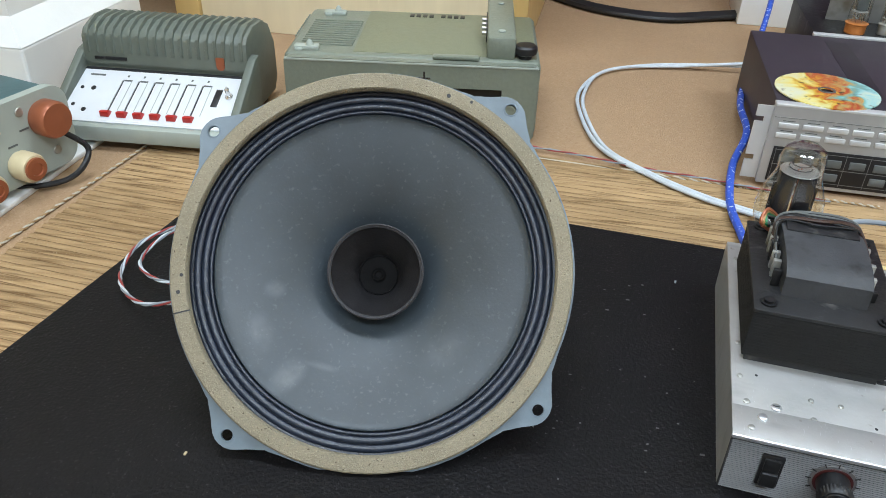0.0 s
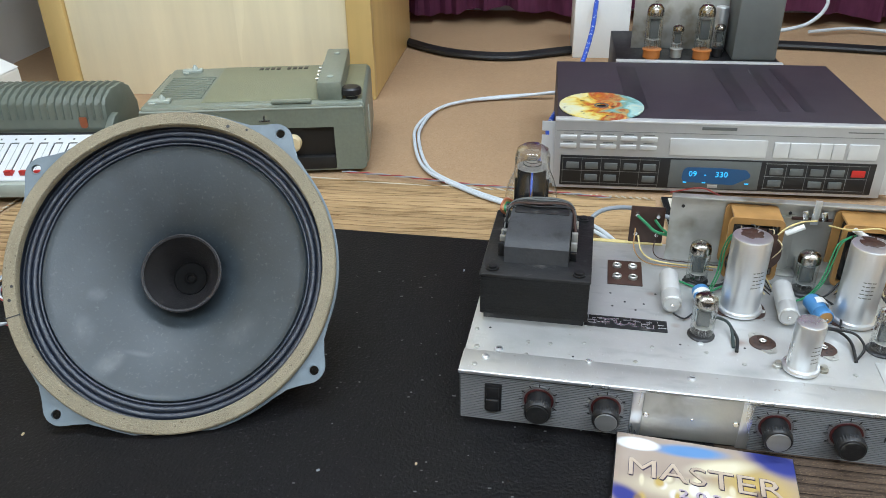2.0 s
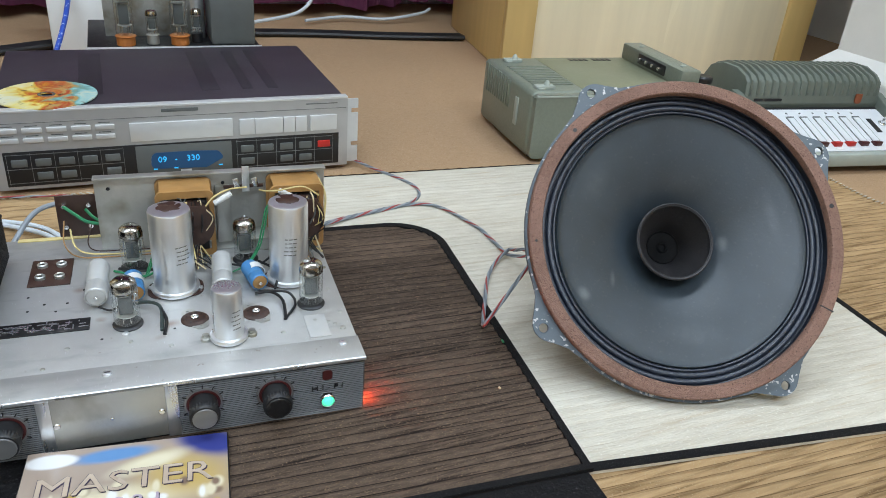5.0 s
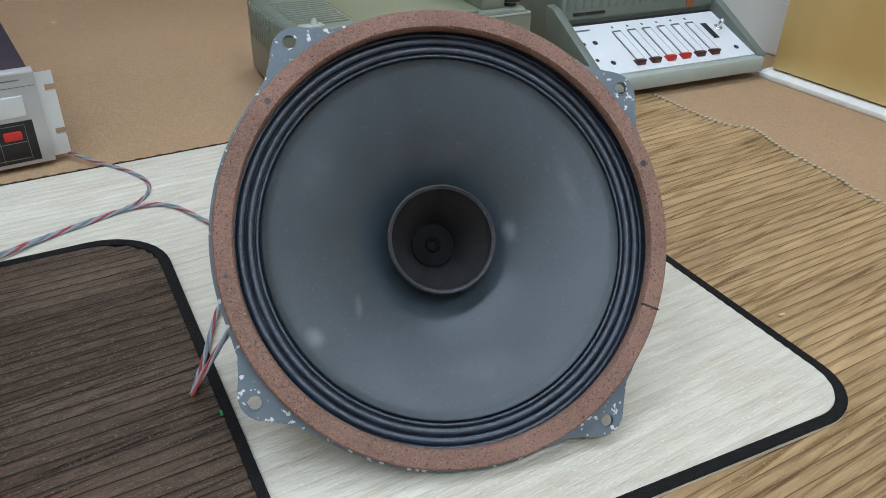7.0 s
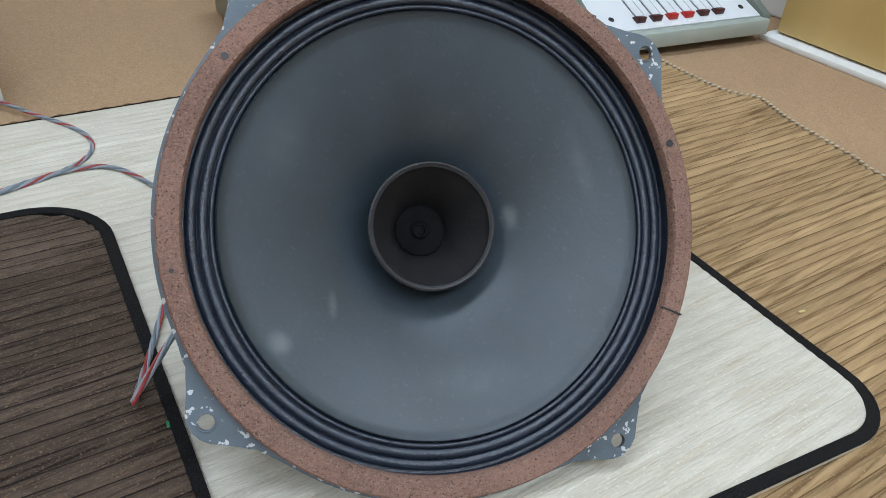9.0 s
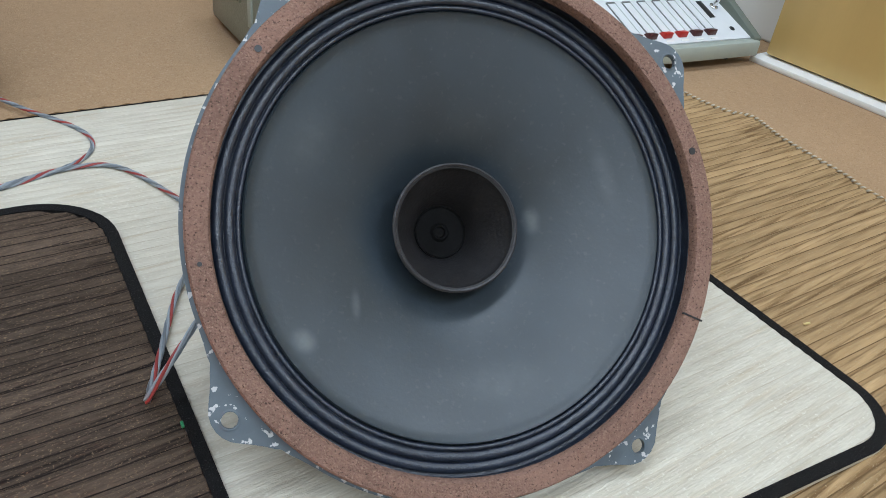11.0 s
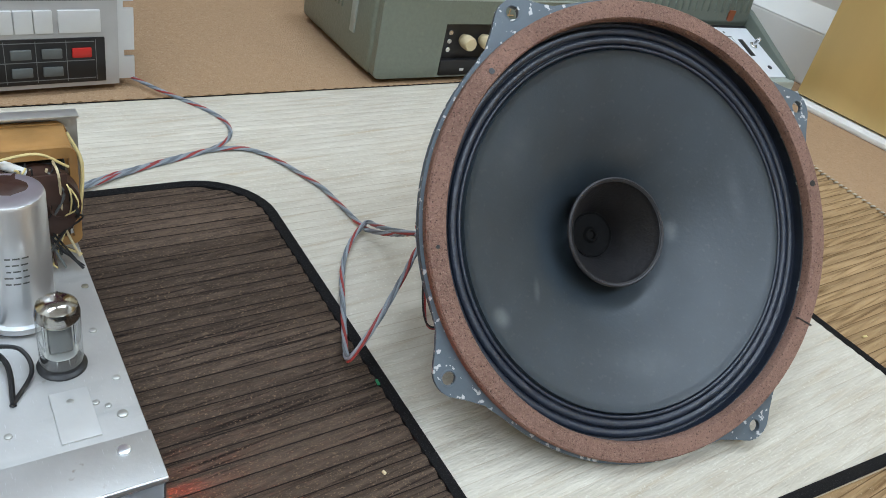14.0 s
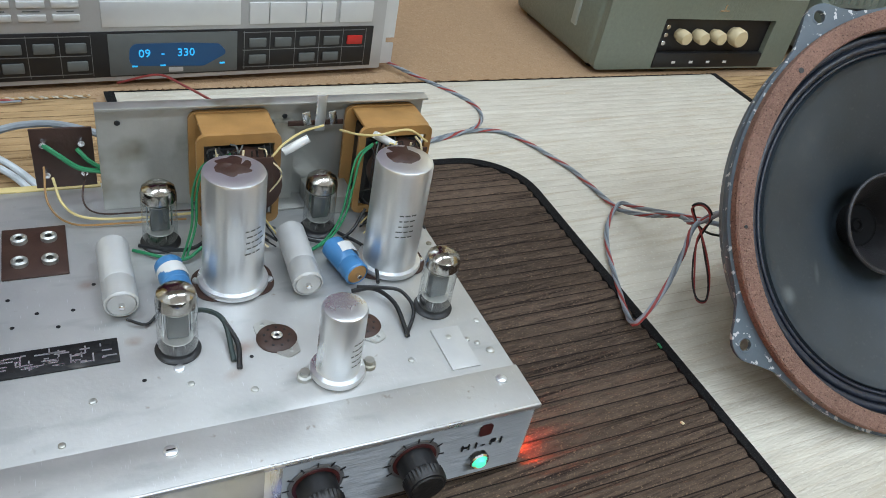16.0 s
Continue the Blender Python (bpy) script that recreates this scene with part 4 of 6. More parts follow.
text_mesh("330", 0.0115, Matrix.Translation((0.251, -0.0030, 0.032)) @ up, "digits", cd, "digits")
for x in (0.200, 0.226, 0.284):
    on_front(cd, "display_mark", x, x + 0.005, 0.0185, 0.0200, "digits", -0.0026, 0.0003, "", 0)
on_front(cd, "remote_window", 0.234, 0.248, 0.0115, 0.0165, "silver", -0.0019, 0.0004)
on_front(cd, "logo_bar", 0.216, 0.262, 0.0960, 0.1005, "key_grey", 0, 0.0004)
on_front(cd, "model_bar", 0.405, 0.450, 0.0970, 0.0985, "key_grey", 0, 0.0004)
for k in range(5):
    for j in range(2):
        on_front(cd, "key", 0.026 + 0.0275 * k, 0.0485 + 0.0275 * k, 0.0655 + 0.0125 * j, 0.0715 + 0.0125 * j, "silver_light", 0, 0.0025, "silver key", 0.0008)
        on_front(cd, "key_mark", 0.030 + 0.0275 * k, 0.044 + 0.0275 * k, 0.0735 + 0.0125 * j, 0.0745 + 0.0125 * j, "key_grey", 0, 0.0003, "", 0)
x = 0.314
for wd in (0.0205, 0.0385, 0.0165, 0.0165, 0.0385):
    gap = 0.004 if wd == 0.0385 and x > 0.4 else 0.0
    on_front(cd, "key", x + gap, x + wd + gap - 0.0006, 0.0595, 0.0815, "silver_light", 0, 0.0026, "wide silver transport key", 0.0008)
    x += wd + gap + 0.0002
for x0, n, skip in ((0.036, 5, ((0, 0), (3, 0))), (0.314, 5, ((1, 0), (4, 0)))):
    for k in range(n):
        for j in range(2):
            if (k, j) in skip:
                continue
            red = x0 > 0.2 and k == 4 and j == 1
            on_front(cd, "red_key" if red else "small_key", x0 + 0.0268 * k, x0 + 0.018 + 0.0268 * k, 0.0165 + 0.0180 * j, 0.0265 + 0.0180 * j, "red" if red else "key_grey", -0.0012, 0.0022, "red key" if red else "grey key", 0.0012)
    for k in range(n + 1):
        on_front(cd, "grid_line", x0 - 0.0050 + 0.0268 * k, x0 - 0.0045 + 0.0268 * k, 0.0105, 0.0520, "alu", -0.0012, 0.0003, "", 0)
    for z in (0.0125, 0.0310, 0.0500):
        on_front(cd, "grid_line", x0 - 0.006, x0 + 0.128, z, z + 0.0007, "alu", -0.0012, 0.0003, "", 0)
for k, (a, b) in enumerate(((0.120, 0.150), (0.275, 0.300), (0.330, 0.345), (0.365, 0.380))):
    part("vent_strip", box(a, b, 0.060, 0.270, 0.1042, 0.1049, 0.0002), "cd_strip", cd)
for fx in (0.05, 0.43):
    for fy in (0.04, 0.26):
        part("foot", rod(0.014, -0.003, 0.0105, 18, 0.001, None, Matrix.Translation((fx, fy, 0))), "black", cd)

# the printed disc on the lid
M["disc_print"] = bpy.data.materials.new("disc_print")


def disc_print(m):
    """Cream and yellow on one side, red in the middle, teal on the other."""
    m.use_nodes = True
    nt = m.node_tree
    b = nt.nodes["Principled BSDF"]
    b.inputs["Roughness"].default_value = 0.3
    tc, sx, n, ma, mb, r, mix, n2, mr = (nt.nodes.new("ShaderNode" + k) for k in ("TexCoord", "SeparateXYZ", "TexNoise", "Math", "Math", "ValToRGB", "Mix", "TexNoise", "MapRange"))
    n.inputs["Scale"].default_value, n.inputs["Detail"].default_value, n.inputs["Distortion"].default_value = 38, 5, 1.0
    n2.inputs["Scale"].default_value, n2.inputs["Detail"].default_value = 90, 4
    ma.operation, ma.inputs[1].default_value, ma.inputs[2].default_value = "MULTIPLY_ADD", 6.0, -0.05
    mb.operation = "ADD"
    nt.links.new(tc.outputs["Object"], sx.inputs[0])
    nt.links.new(tc.outputs["Object"], n.inputs["Vector"])
    nt.links.new(tc.outputs["Object"], n2.inputs["Vector"])
    nt.links.new(sx.outputs[0], ma.inputs[0])
    nt.links.new(ma.outputs[0], mb.inputs[0])
    nt.links.new(n.outputs[0], mb.inputs[1])
    e = r.color_ramp.elements
    e[0].position, e[0].color = 0.10, (0.66, 0.66, 0.48, 1)
    e[1].position, e[1].color = 0.92, (0.55, 0.62, 0.50, 1)
    for p, c in ((0.27, (0.72, 0.62, 0.20)), (0.38, (0.62, 0.36, 0.04)), (0.46, (0.42, 0.05, 0.02)), (0.54, (0.50, 0.32, 0.10)), (0.62, (0.14, 0.33, 0.30)), (0.74, (0.30, 0.55, 0.55))):
        e.new(p).color = (*c, 1)
    nt.links.new(mb.outputs[0], r.inputs[0])
    mr.inputs["From Min"].default_value, mr.inputs["From Max"].default_value = 0.60, 0.72
    nt.links.new(n2.outputs[0], mr.inputs[0])
    mix.data_type = "RGBA"
    mix.inputs["B"].default_value = (0.06, 0.04, 0.03, 1)
    nt.links.new(mr.outputs[0], mix.inputs["Factor"])
    nt.links.new(r.outputs[0], mix.inputs["A"])
    nt.links.new(mix.outputs["Result"], b.inputs["Base Color"])


disc_print(M["disc_print"])
disc = thing("compact_disc", pose(0.284, 0.970, 0.1062), "printed compact disc in yellow, red and teal, lying on the player", "compact disc")
part("disc", slab(circle(0, 0, 0.06, 64), 0, 0.0014, [circle(0, 0, 0.0075, 24)]), "disc_print", disc)
part("hub_ring", slab(circle(0, 0, 0.0105, 32), 0.0014, 0.0018, [circle(0, 0, 0.0076, 24)]), "key_grey", disc)


# ---- valve amplifier ----
amp = thing("valve_amplifier", pose(0.1305, 0.413, 0.002, 0, 0, -4.5), "open aluminium valve amplifier chassis with knobs, cans and valves", "valve amplifier")
AW, AD, AH = 0.391, 0.257, 0.054
part("top_plate", box(0, AW, 0.002, AD, AH - 0.0018, AH, 0.0006), "alu_top", amp, "worn aluminium deck")
part("front_plate", box(0, AW, 0.0, 0.0020, 0.001, AH - 0.0002, 0.0004), "groove_dark", amp)
for x0 in (0, AW - 0.0018):
    part("side_plate", box(x0, x0 + 0.0018, 0.0022, AD - 0.002, 0.001, AH - 0.0020), "alu_top", amp)
part("back_plate", box(0, AW, AD - 0.0018, AD, 0.003, AH - 0.0020), "alu_top", amp)
part("bottom_plate", box(0.003, AW - 0.003, 0.003, AD - 0.003, 0.003, 0.0045), "zinc", amp)
for k in range(28):
    z = 0.0018 + 0.00185 * k
    for a, b in ((0.0012, 0.1545), (0.2385, AW - 0.0012)):
        own = bmesh.new()
        v = [own.verts.new(p) for p in ((a, 0.0002, z), (b, 0.0002, z), (b, -0.0011, z + 0.0006), (a, -0.0011, z + 0.0006), (b, 0.0002, z + 0.0012), (a, 0.0002, z + 0.0012))]
        own.faces.new((v[0], v[1], v[2], v[3]))
        own.faces.new((v[3], v[2], v[4], v[5]))
        part("front_rib", own, "alu", amp)
part("top_trim", box(-0.0006, AW + 0.0006, -0.0024, 0.029, AH - 0.0003, AH + 0.0012, 0.0006), "alu_top", amp, "folded cover strip along the front edge")
# the edge's specular line, put in as a strip of brighter metal
part("trim_edge", box(-0.0008, AW + 0.0008, -0.0030, -0.0010, AH - 0.0022, AH + 0.0014, 0.0010), "alu_can", amp, "front edge strip in brighter metal, standing in for its highlight")
part("centre_plate", box(0.157, 0.236, -0.0030, 0.0002, 0.006, AH + 0.001, 0.0006), "zinc", amp, "plain unribbed cover plate")
for x in (0.160, 0.2325, 0.1975):
    part("screw", rod(0.0026 if x != 0.1975 else 0.0014, 0, 0.0018, 12, 0.0006, None, Matrix.Translation((x, -0.0030, 0.030)) @ Matrix.Rotation(math.pi / 2, 4, "X")), "chrome", amp)
for x in (0.1525, 0.2405):
    part("edge_strip", box(x - 0.0047, x + 0.0047, -0.0017, 0.0, 0.003, AH - 0.003, 0.0004), "alu_can", amp, "bright worn end of the ribbed front")
part("switch_frame", box(0.0225, 0.0375, -0.0026, 0, 0.0135, 0.0425, 0.001), "black", amp)
sw = box(0.0245, 0.0355, -0.0065, -0.002, 0.0160, 0.0285, 0.0012)
box(0.0245, 0.0355, -0.0040, -0.002, 0.0285, 0.0400, 0.001, 2, sw)
part("rocker_switch", sw, "black", amp, "black rocker switch")
for i, x in enumerate((0.070, 0.127, 0.263, 0.318)):
    fm = Matrix.Translation((x, -0.0008, 0.0305)) @ Matrix.Rotation(math.pi / 2, 4, "X")
    dial = part("dial", rod(0.0150, 0, 0.0009, 40, 0.0002, None, fm), "alu", amp, "matt dial with tick marks")
    part("red_ring", rod(0.0128, 0.0009, 0.0016, 36, 0.0002, None, fm), "dark_red", dial, "red ring")
    for k in range(9):
        a = radians(-30 + 30 * k)
        part("tick", merge(None, box(-0.0004, 0.0004, 0.0140, 0.0175, 0.0009, 0.0012), fm @ Matrix.Rotation(a - math.pi / 2, 4, "Z")), "black", dial)
    part("title_bar", box(x - 0.008, x + 0.008, -0.0012, -0.0007, 0.0500, 0.0515), "key_grey", dial)
    own = bmesh.new()
    rings = []
    for z, r in ((0.0016, 0.0108), (0.012, 0.0106), (0.0125, 0.0116), (0.0185, 0.0114), (0.0195, 0.0104)):
        n = 60
        rings.append([own.verts.new(((r - (0.0006 if k % 2 and z > 0.0122 and z < 0.019 else 0)) * math.cos(2 * math.pi * k / n), (r - (0.0006 if k % 2 and z > 0.0122 and z < 0.019 else 0)) * math.sin(2 * math.pi * k / n), z)) for k in range(n)])
    for a, b in zip(rings, rings[1:]):
        for k in range(60):
            own.faces.new((a[k], a[(k + 1) % 60], b[(k + 1) % 60], b[k]))
    own.faces.new(rings[-1])
    kn = part("knob", merge(None, own, fm), "black", amp, "black knurled knob")
    # caps are alike; paler metal on the middle two paints in their shine
    part("knob_cap", rod(0.0092, 0.0190, 0.0205, 32, 0.0004, None, fm), "alu" if i in (1, 2) else "iron_top", kn, "turned metal cap")
M["green_lamp"] = plain("green_lamp", (0.10, 0.85, 0.50), 0.3, 0, 0.9)
M["red_lamp"] = plain("red_lamp", (1.0, 0.09, 0.03), 0.3, 0, 320.0)
fm = Matrix.Translation((0.360, -0.0008, 0.0165)) @ Matrix.Rotation(math.pi / 2, 4, "X")
part("lamp_bezel", lathe([(0.0045, 0), (0.0062, 0), (0.0062, 0.003), (0.0054, 0.004), (0.0045, 0.003)], 24, None, fm), "chrome", amp)
part("pilot_lamp", lathe([(0.0046, 0), (0.0046, 0.003), (0.003, 0.0055), (0, 0.0065)], 20, None, fm), "green_lamp", amp, "lit green pilot lamp")
text_mesh("H I - F I", 0.0066, Matrix.Translation((0.360, -0.0012, 0.0285)) @ up @ Matrix.Diagonal((1.3, 1, 1, 1)), "black", amp, "lettering")
part("emblem", slab(rounded([(-0.004, -0.0045), (0.004, -0.0045), (0.004, 0.0045), (-0.004, 0.0045)], [0.002] * 4, 3), 0, 0.0008, [], None, Matrix.Translation((0.360, -0.0008, 0.0410)) @ Matrix.Rotation(math.pi / 2, 4, "X")), "dark_red", amp)
part("side_lamp", box(AW - 0.0005, AW + 0.0008, 0.006, 0.012, 0.006, 0.014, 0.0004), "red_lamp", amp, "glowing red lamp in the chassis side")

# mains transformer
tf = part("transformer", box(0.004, 0.104, 0.084, 0.216, 0.060, 0.101, 0.001), "iron", amp, "black laminated mains transformer")
for k in range(14):
    z = 0.0615 + 0.0028 * k
    part("lamination", box(0.00385, 0.10415, 0.08385, 0.21615, z, z + 0.0016), "iron", tf)
part("mount_plate", box(0.007, 0.101, 0.087, 0.213, AH, 0.0605), "iron_top", tf)
part("top_frame", box(0.003, 0.105, 0.083, 0.217, 0.101, 0.1045, 0.0015), "iron_top", tf)
coil = bmesh.new()
line = []
for k in range(13):
    a = math.pi * k / 12
    line.append((0.150 - 0.043 * math.cos(a), 0.1045 + 0.024 * math.sin(a) ** 0.30))
va = [coil.verts.new((0.023, y, z)) for y, z in line]
vb = [coil.verts.new((0.083, y, z)) for y, z in line]
for k in range(12):
    coil.faces.new((va[k], va[k + 1], vb[k + 1], vb[k]))
coil.faces.new(va)
coil.faces.new(vb[::-1])
part("coil", coil, "coil_paper", tf, "coil wrapped in dark paper")
part("coil_tape", box(0.026, 0.080, 0.166, 0.188, 0.1270, 0.1292, 0.001), "iron_top", tf)
for x, y in ((0.014, 0.094), (0.094, 0.094), (0.014, 0.206), (0.094, 0.206)):
    part("bolt", lathe([(0, 0.1045), (0.0060, 0.1045), (0.0060, 0.106), (0.0040, 0.106), (0.0040, 0.108), (0, 0.108)], 14, None, Matrix.Translation((x, y, 0))), "iron_top", tf)
rnd = random.Random(5)
for s, x in ((0, 0.019), (1, 0.087)):
    for k in range(6):
        y = 0.120 + 0.012 * k
        part("lug", box(x - 0.003, x + 0.003, y - 0.002, y + 0.002, 0.1045, 0.116 + rnd.uniform(-0.003, 0.006), 0.0006), "zinc" if k % 3 else "iron_top", tf)
for k in range(9):
    e = rnd.uniform(-0.008, 0.006)
    pts = [(0.018, 0.150 + rnd.uniform(-0.02, 0.03), 0.117), (0.022, 0.184 + e, 0.128), (0.050, 0.184 + e + rnd.uniform(-0.004, 0.004), 0.1310 + rnd.uniform(0, 0.002)), (0.080, 0.186 + e, 0.129), (0.088, 0.165 + rnd.uniform(-0.02, 0.03), 0.117)]
    part("lead", sweep(smooth_path(pts, 6), rnd.choice((0.0009, 0.0012, 0.0015)), 6), rnd.choice(("black_wire", "iron_top", "brown_board", "key_grey", "iron_top")), tf)
for k in range(4):
    pts = [(0.020, 0.196 + 0.003 * k, 0.108), (0.010 + 0.002 * k, 0.190, 0.118), (0.014, 0.200, 0.126 - 0.002 * k), (0.026, 0.206, 0.116), (0.034, 0.212, 0.106)]
    part("lead", sweep(smooth_path(pts, 6), 0.0016, 6), ("copper", "bobbin", "green_wire", "key_grey")[k], tf)

tf.location = (0.002, -0.004, 0)


def valve(x, y, z, r, h, parent, base="black", kind="small"):
    """A glass valve with its electrodes, getter and holder."""
    mm = Matrix.Translation((x, y, z))
    if kind == "st":
        prof = [(r * 0.55, 0.014), (r * 0.62, 0.022), (r * 0.90, 0.038), (r * 0.99, 0.050), (r, 0.058), (r * 0.96, 0.068), (r * 0.82, 0.080), (r * 0.70, 0.088), (r * 0.66, 0.094), (r * 0.655, h - 0.012), (r * 0.58, h - 0.005), (r * 0.38, h - 0.001), (0, h)]
    else:
        prof = [(r * 0.90, 0.002), (r, 0.006), (r, h * 0.80), (r * 0.92, h * 0.88), (r * 0.62, h * 0.94), (r * 0.24, h * 0.955), (r * 0.18, h * 0.99), (0.0, h)]
    v = part("valve", lathe(prof, 32, None, mm), "glass", parent, "clear glass valve with a silvered top")
    v.visible_shadow = False
    if kind == "st":
        part("valve_base", lathe([(0, 0), (r * 0.68, 0), (r * 0.70, 0.002), (r * 0.70, 0.014), (r * 0.60, 0.0150), (0, 0.0150)], 28, None, mm), "black", v)
        for k in (-1, 1):
            part("anode", merge(None, box(min(k * 0.0018, k * 0.0150), max(k * 0.0018, k * 0.0150), -0.0070, 0.0070, 0.046, 0.092, 0.0016), mm), "anode", v)
            part("fin", merge(None, box(k * 0.0165 - 0.0018, k * 0.0165 + 0.0018, -0.0006, 0.0006, 0.048, 0.080), mm), "anode", v)
            part("post", merge(None, rod(0.0008, 0.034, 0.100, 8, 0.0002, None, Matrix.Translation((k * 0.009, 0, 0))), mm), "chrome", v)
            part("filament", merge(None, rod(0.0005, 0.036, 0.096, 6, 0.0001, None, Matrix.Translation((k * 0.0015, 0.002 * k, 0))), mm), "copper", v)
        part("mica", merge(None, rod(r * 0.58, 0.0935, 0.0942, 20, 0.0002), mm), "zinc", v)
        part("mica", merge(None, rod(r * 0.40, 0.0415, 0.0422, 20, 0.0002), mm), "anode", v)
        for k in range(3):
            part("spring", merge(None, lathe([(0.009 - 0.002 * k, 0.0965 + 0.003 * k), (0.0098 - 0.002 * k, 0.0970 + 0.003 * k), (0.009 - 0.002 * k, 0.0975 + 0.003 * k)], 20), mm), "anode", v)
        dome = part("getter", merge(None, lathe([(r * 0.630, 0.0955), (r * 0.630, h - 0.0125), (r * 0.555, h - 0.0058), (r * 0.36, h - 0.0018), (0, h - 0.0008)], 28), mm), "smoke", v, "brownish mirrored dome")
        dome.visible_shadow = False
        part("stem", merge(None, lathe([(0, 0.014), (0.006, 0.015), (0.004, 0.042), (0, 0.043)], 12), mm), "white_plastic", v)
    else:
        part("holder", lathe([(0, 0), (r * 1.14, 0), (r * 1.15, 0.0012), (r * 1.00, 0.0022), (r * 0.90, 0.0024), (0, 0.0024)], 28, None, mm), base, v)
        part("anode", merge(None, box(-r * 0.52, r * 0.52, -r * 0.30, r * 0.30, h * 0.24, h * 0.64, 0.0008), mm), "key_grey", v)
        for k in (-1, 1):
            part("side_rod", sweep([Vector((x + k * r * 0.68, y, z + h * 0.20)), Vector((x + k * r * 0.68, y, z + h * 0.70))], 0.0006, 6), "chrome", v)
        for f in (0.22, 0.66):
            part("mica", merge(None, rod(r * 0.80, h * f, h * f + 0.0005, 20, 0.0002), mm), "zinc", v)
        part("getter", lathe([(r * 0.975, h * 0.72), (r * 0.975, h * 0.80), (r * 0.90, h * 0.872), (r * 0.60, h * 0.932), (r * 0.22, h * 0.948), (0, h * 0.95)], 28, None, mm), "getter", v)
        for k in range(6):
            a = 2 * math.pi * k / 6
            part("pin", sweep([Vector((x + r * 0.55 * math.cos(a), y + r * 0.55 * math.sin(a), z + 0.003)), Vector((x + r * 0.45 * math.cos(a), y + r * 0.45 * math.sin(a), z + h * 0.22))], 0.0005, 5), "chrome", v)
    return v


for x, y in ((0.2095, 0.0865), (0.2135, 0.1835), (0.3625, 0.0880), (0.3150, 0.1805)):
    valve(x, y, AH, 0.0106, 0.047, amp)
valve(0.0385, 0.233, AH, 0.0282, 0.1185, amp, "black", "st")


def can(x, y, r, h, flange=True, name="capacitor_can"):
    mm = Matrix.Translation((x, y, AH))
    c = part(name, lathe([(0, 0.001), (r, 0.001), (r, h - 0.002), (r - 0.0006, h - 0.0004), (r - 0.0016, h), (r * 0.5, h + 0.0002), (0, h + 0.0003)], 48, None, mm), "alu_can", amp, "bright aluminium capacitor can")
    part("foot_ring", lathe([(r, 0.001), (r + 0.0028, 0.0012), (r + 0.0034, 0.003), (r + 0.0028, 0.0048), (r, 0.0052)], 48, None, mm), "alu_can", c)
    if flange:
        part("mount_board", slab(rounded([(x - r * 1.35, y - r * 0.9), (x + r * 1.35, y - r * 0.9), (x + r * 1.35, y + r * 0.9), (x - r * 1.35, y + r * 0.9)], [r * 0.7] * 4, 6), AH, AH + 0.0012), "brown_board", c)
        for q in (-1, 1):
            part("rivet", lathe([(0, 0.0012), (0.0026, 0.0012), (0.0024, 0.0024), (0.0010, 0.0028), (0, 0.0026)], 12, None, Matrix.Translation((x + q * r * 1.18, y - r * 0.2 * q, AH))), "alu_can", c)
        own = lathe([(0, h + 0.0016), (r * 0.30, h + 0.0012), (r * 0.55, h + 0.0004), (r * 0.72, h - 0.0010)], 18)
        for v in own.verts:
            v.co.z += 0.0011 * math.sin(v.co.x * 900 + x * 77) * math.sin(v.co.y * 700)
            v.co.y += r * 0.25
        part("torn_seal", merge(None, own, mm), "brown_board", c, "torn dark paper seal")
    # printed lines round the can
    cut = random.Random(int(x * 1000))
    for k in range(5):
        z = AH + h * 0.62 - 0.0040 * k
        a = (-2.00 if x > 0.3 else -1.45) + cut.uniform(0, 0.12)
        stop = a + cut.uniform(0.45, 0.65)
        while a < stop:
            step = cut.uniform(0.08, 0.24)
            own = bmesh.new()
            turns = (a, a + step / 2, a + step)
            lo = [own.verts.new((x + (r + 0.0002) * math.cos(q), y + (r + 0.0002) * math.sin(q), z)) for q in turns]
            hi = [own.verts.new((x + (r + 0.0002) * math.cos(q), y + (r + 0.0002) * math.sin(q), z + 0.0009)) for q in turns]
            for i in range(2):
                own.faces.new((lo[i], lo[i + 1], hi[i + 1], hi[i]))
            part("print_bar", own, "key_grey", c)
            a += step + 0.05
    return c


can(0.2490, 0.1365, 0.0178, 0.080)
can(0.3505, 0.1360, 0.0178, 0.080)
sc = can(0.2880, 0.0495, 0.0122, 0.049, False)
for dx in (-0.0185, 0.0185):
    part("clamp_screw", lathe([(0, 0), (0.0042, 0), (0.0042, 0.0025), (0.0028, 0.0030), (0.0028, 0.0055), (0, 0.0055)], 12, None, Matrix.Translation((0.288 + dx, 0.0495, AH))), "zinc", sc)
part("clamp", box(0.2715, 0.3045, 0.0470, 0.0520, AH, AH + 0.0022, 0.0006), "zinc", sc)


def lying(x, y0, y1, r, mat_name, end_mat, label, tilt=0.0):
    mm = Matrix.Translation((x, (y0 + y1) / 2, AH + r + 0.002)) @ Matrix.Rotation(radians(tilt), 4, "Z") @ Matrix.Rotation(math.pi / 2, 4, "X")
    h = (y1 - y0) / 2
    c = part("axial_capacitor", lathe([(0, -h), (r * 0.9, -h), (r, -h + 0.001), (r, h * 0.30), (r * 0.96, h * 0.33), (r, h * 0.36), (r, h - 0.001), (r * 0.88, h), (r * 0.84, h - 0.0012), (0, h - 0.0012)], 28, None, mm), mat_name, amp, label)
    part("end_seal", rod(r * 0.82, h - 0.0014, h - 0.0002, 20, 0.0003, None, mm), end_mat, c)
    part("lead_pip", rod(0.0016, h - 0.001, h + 0.0028, 10, 0.0004, None, mm), "chrome", c)
    return c


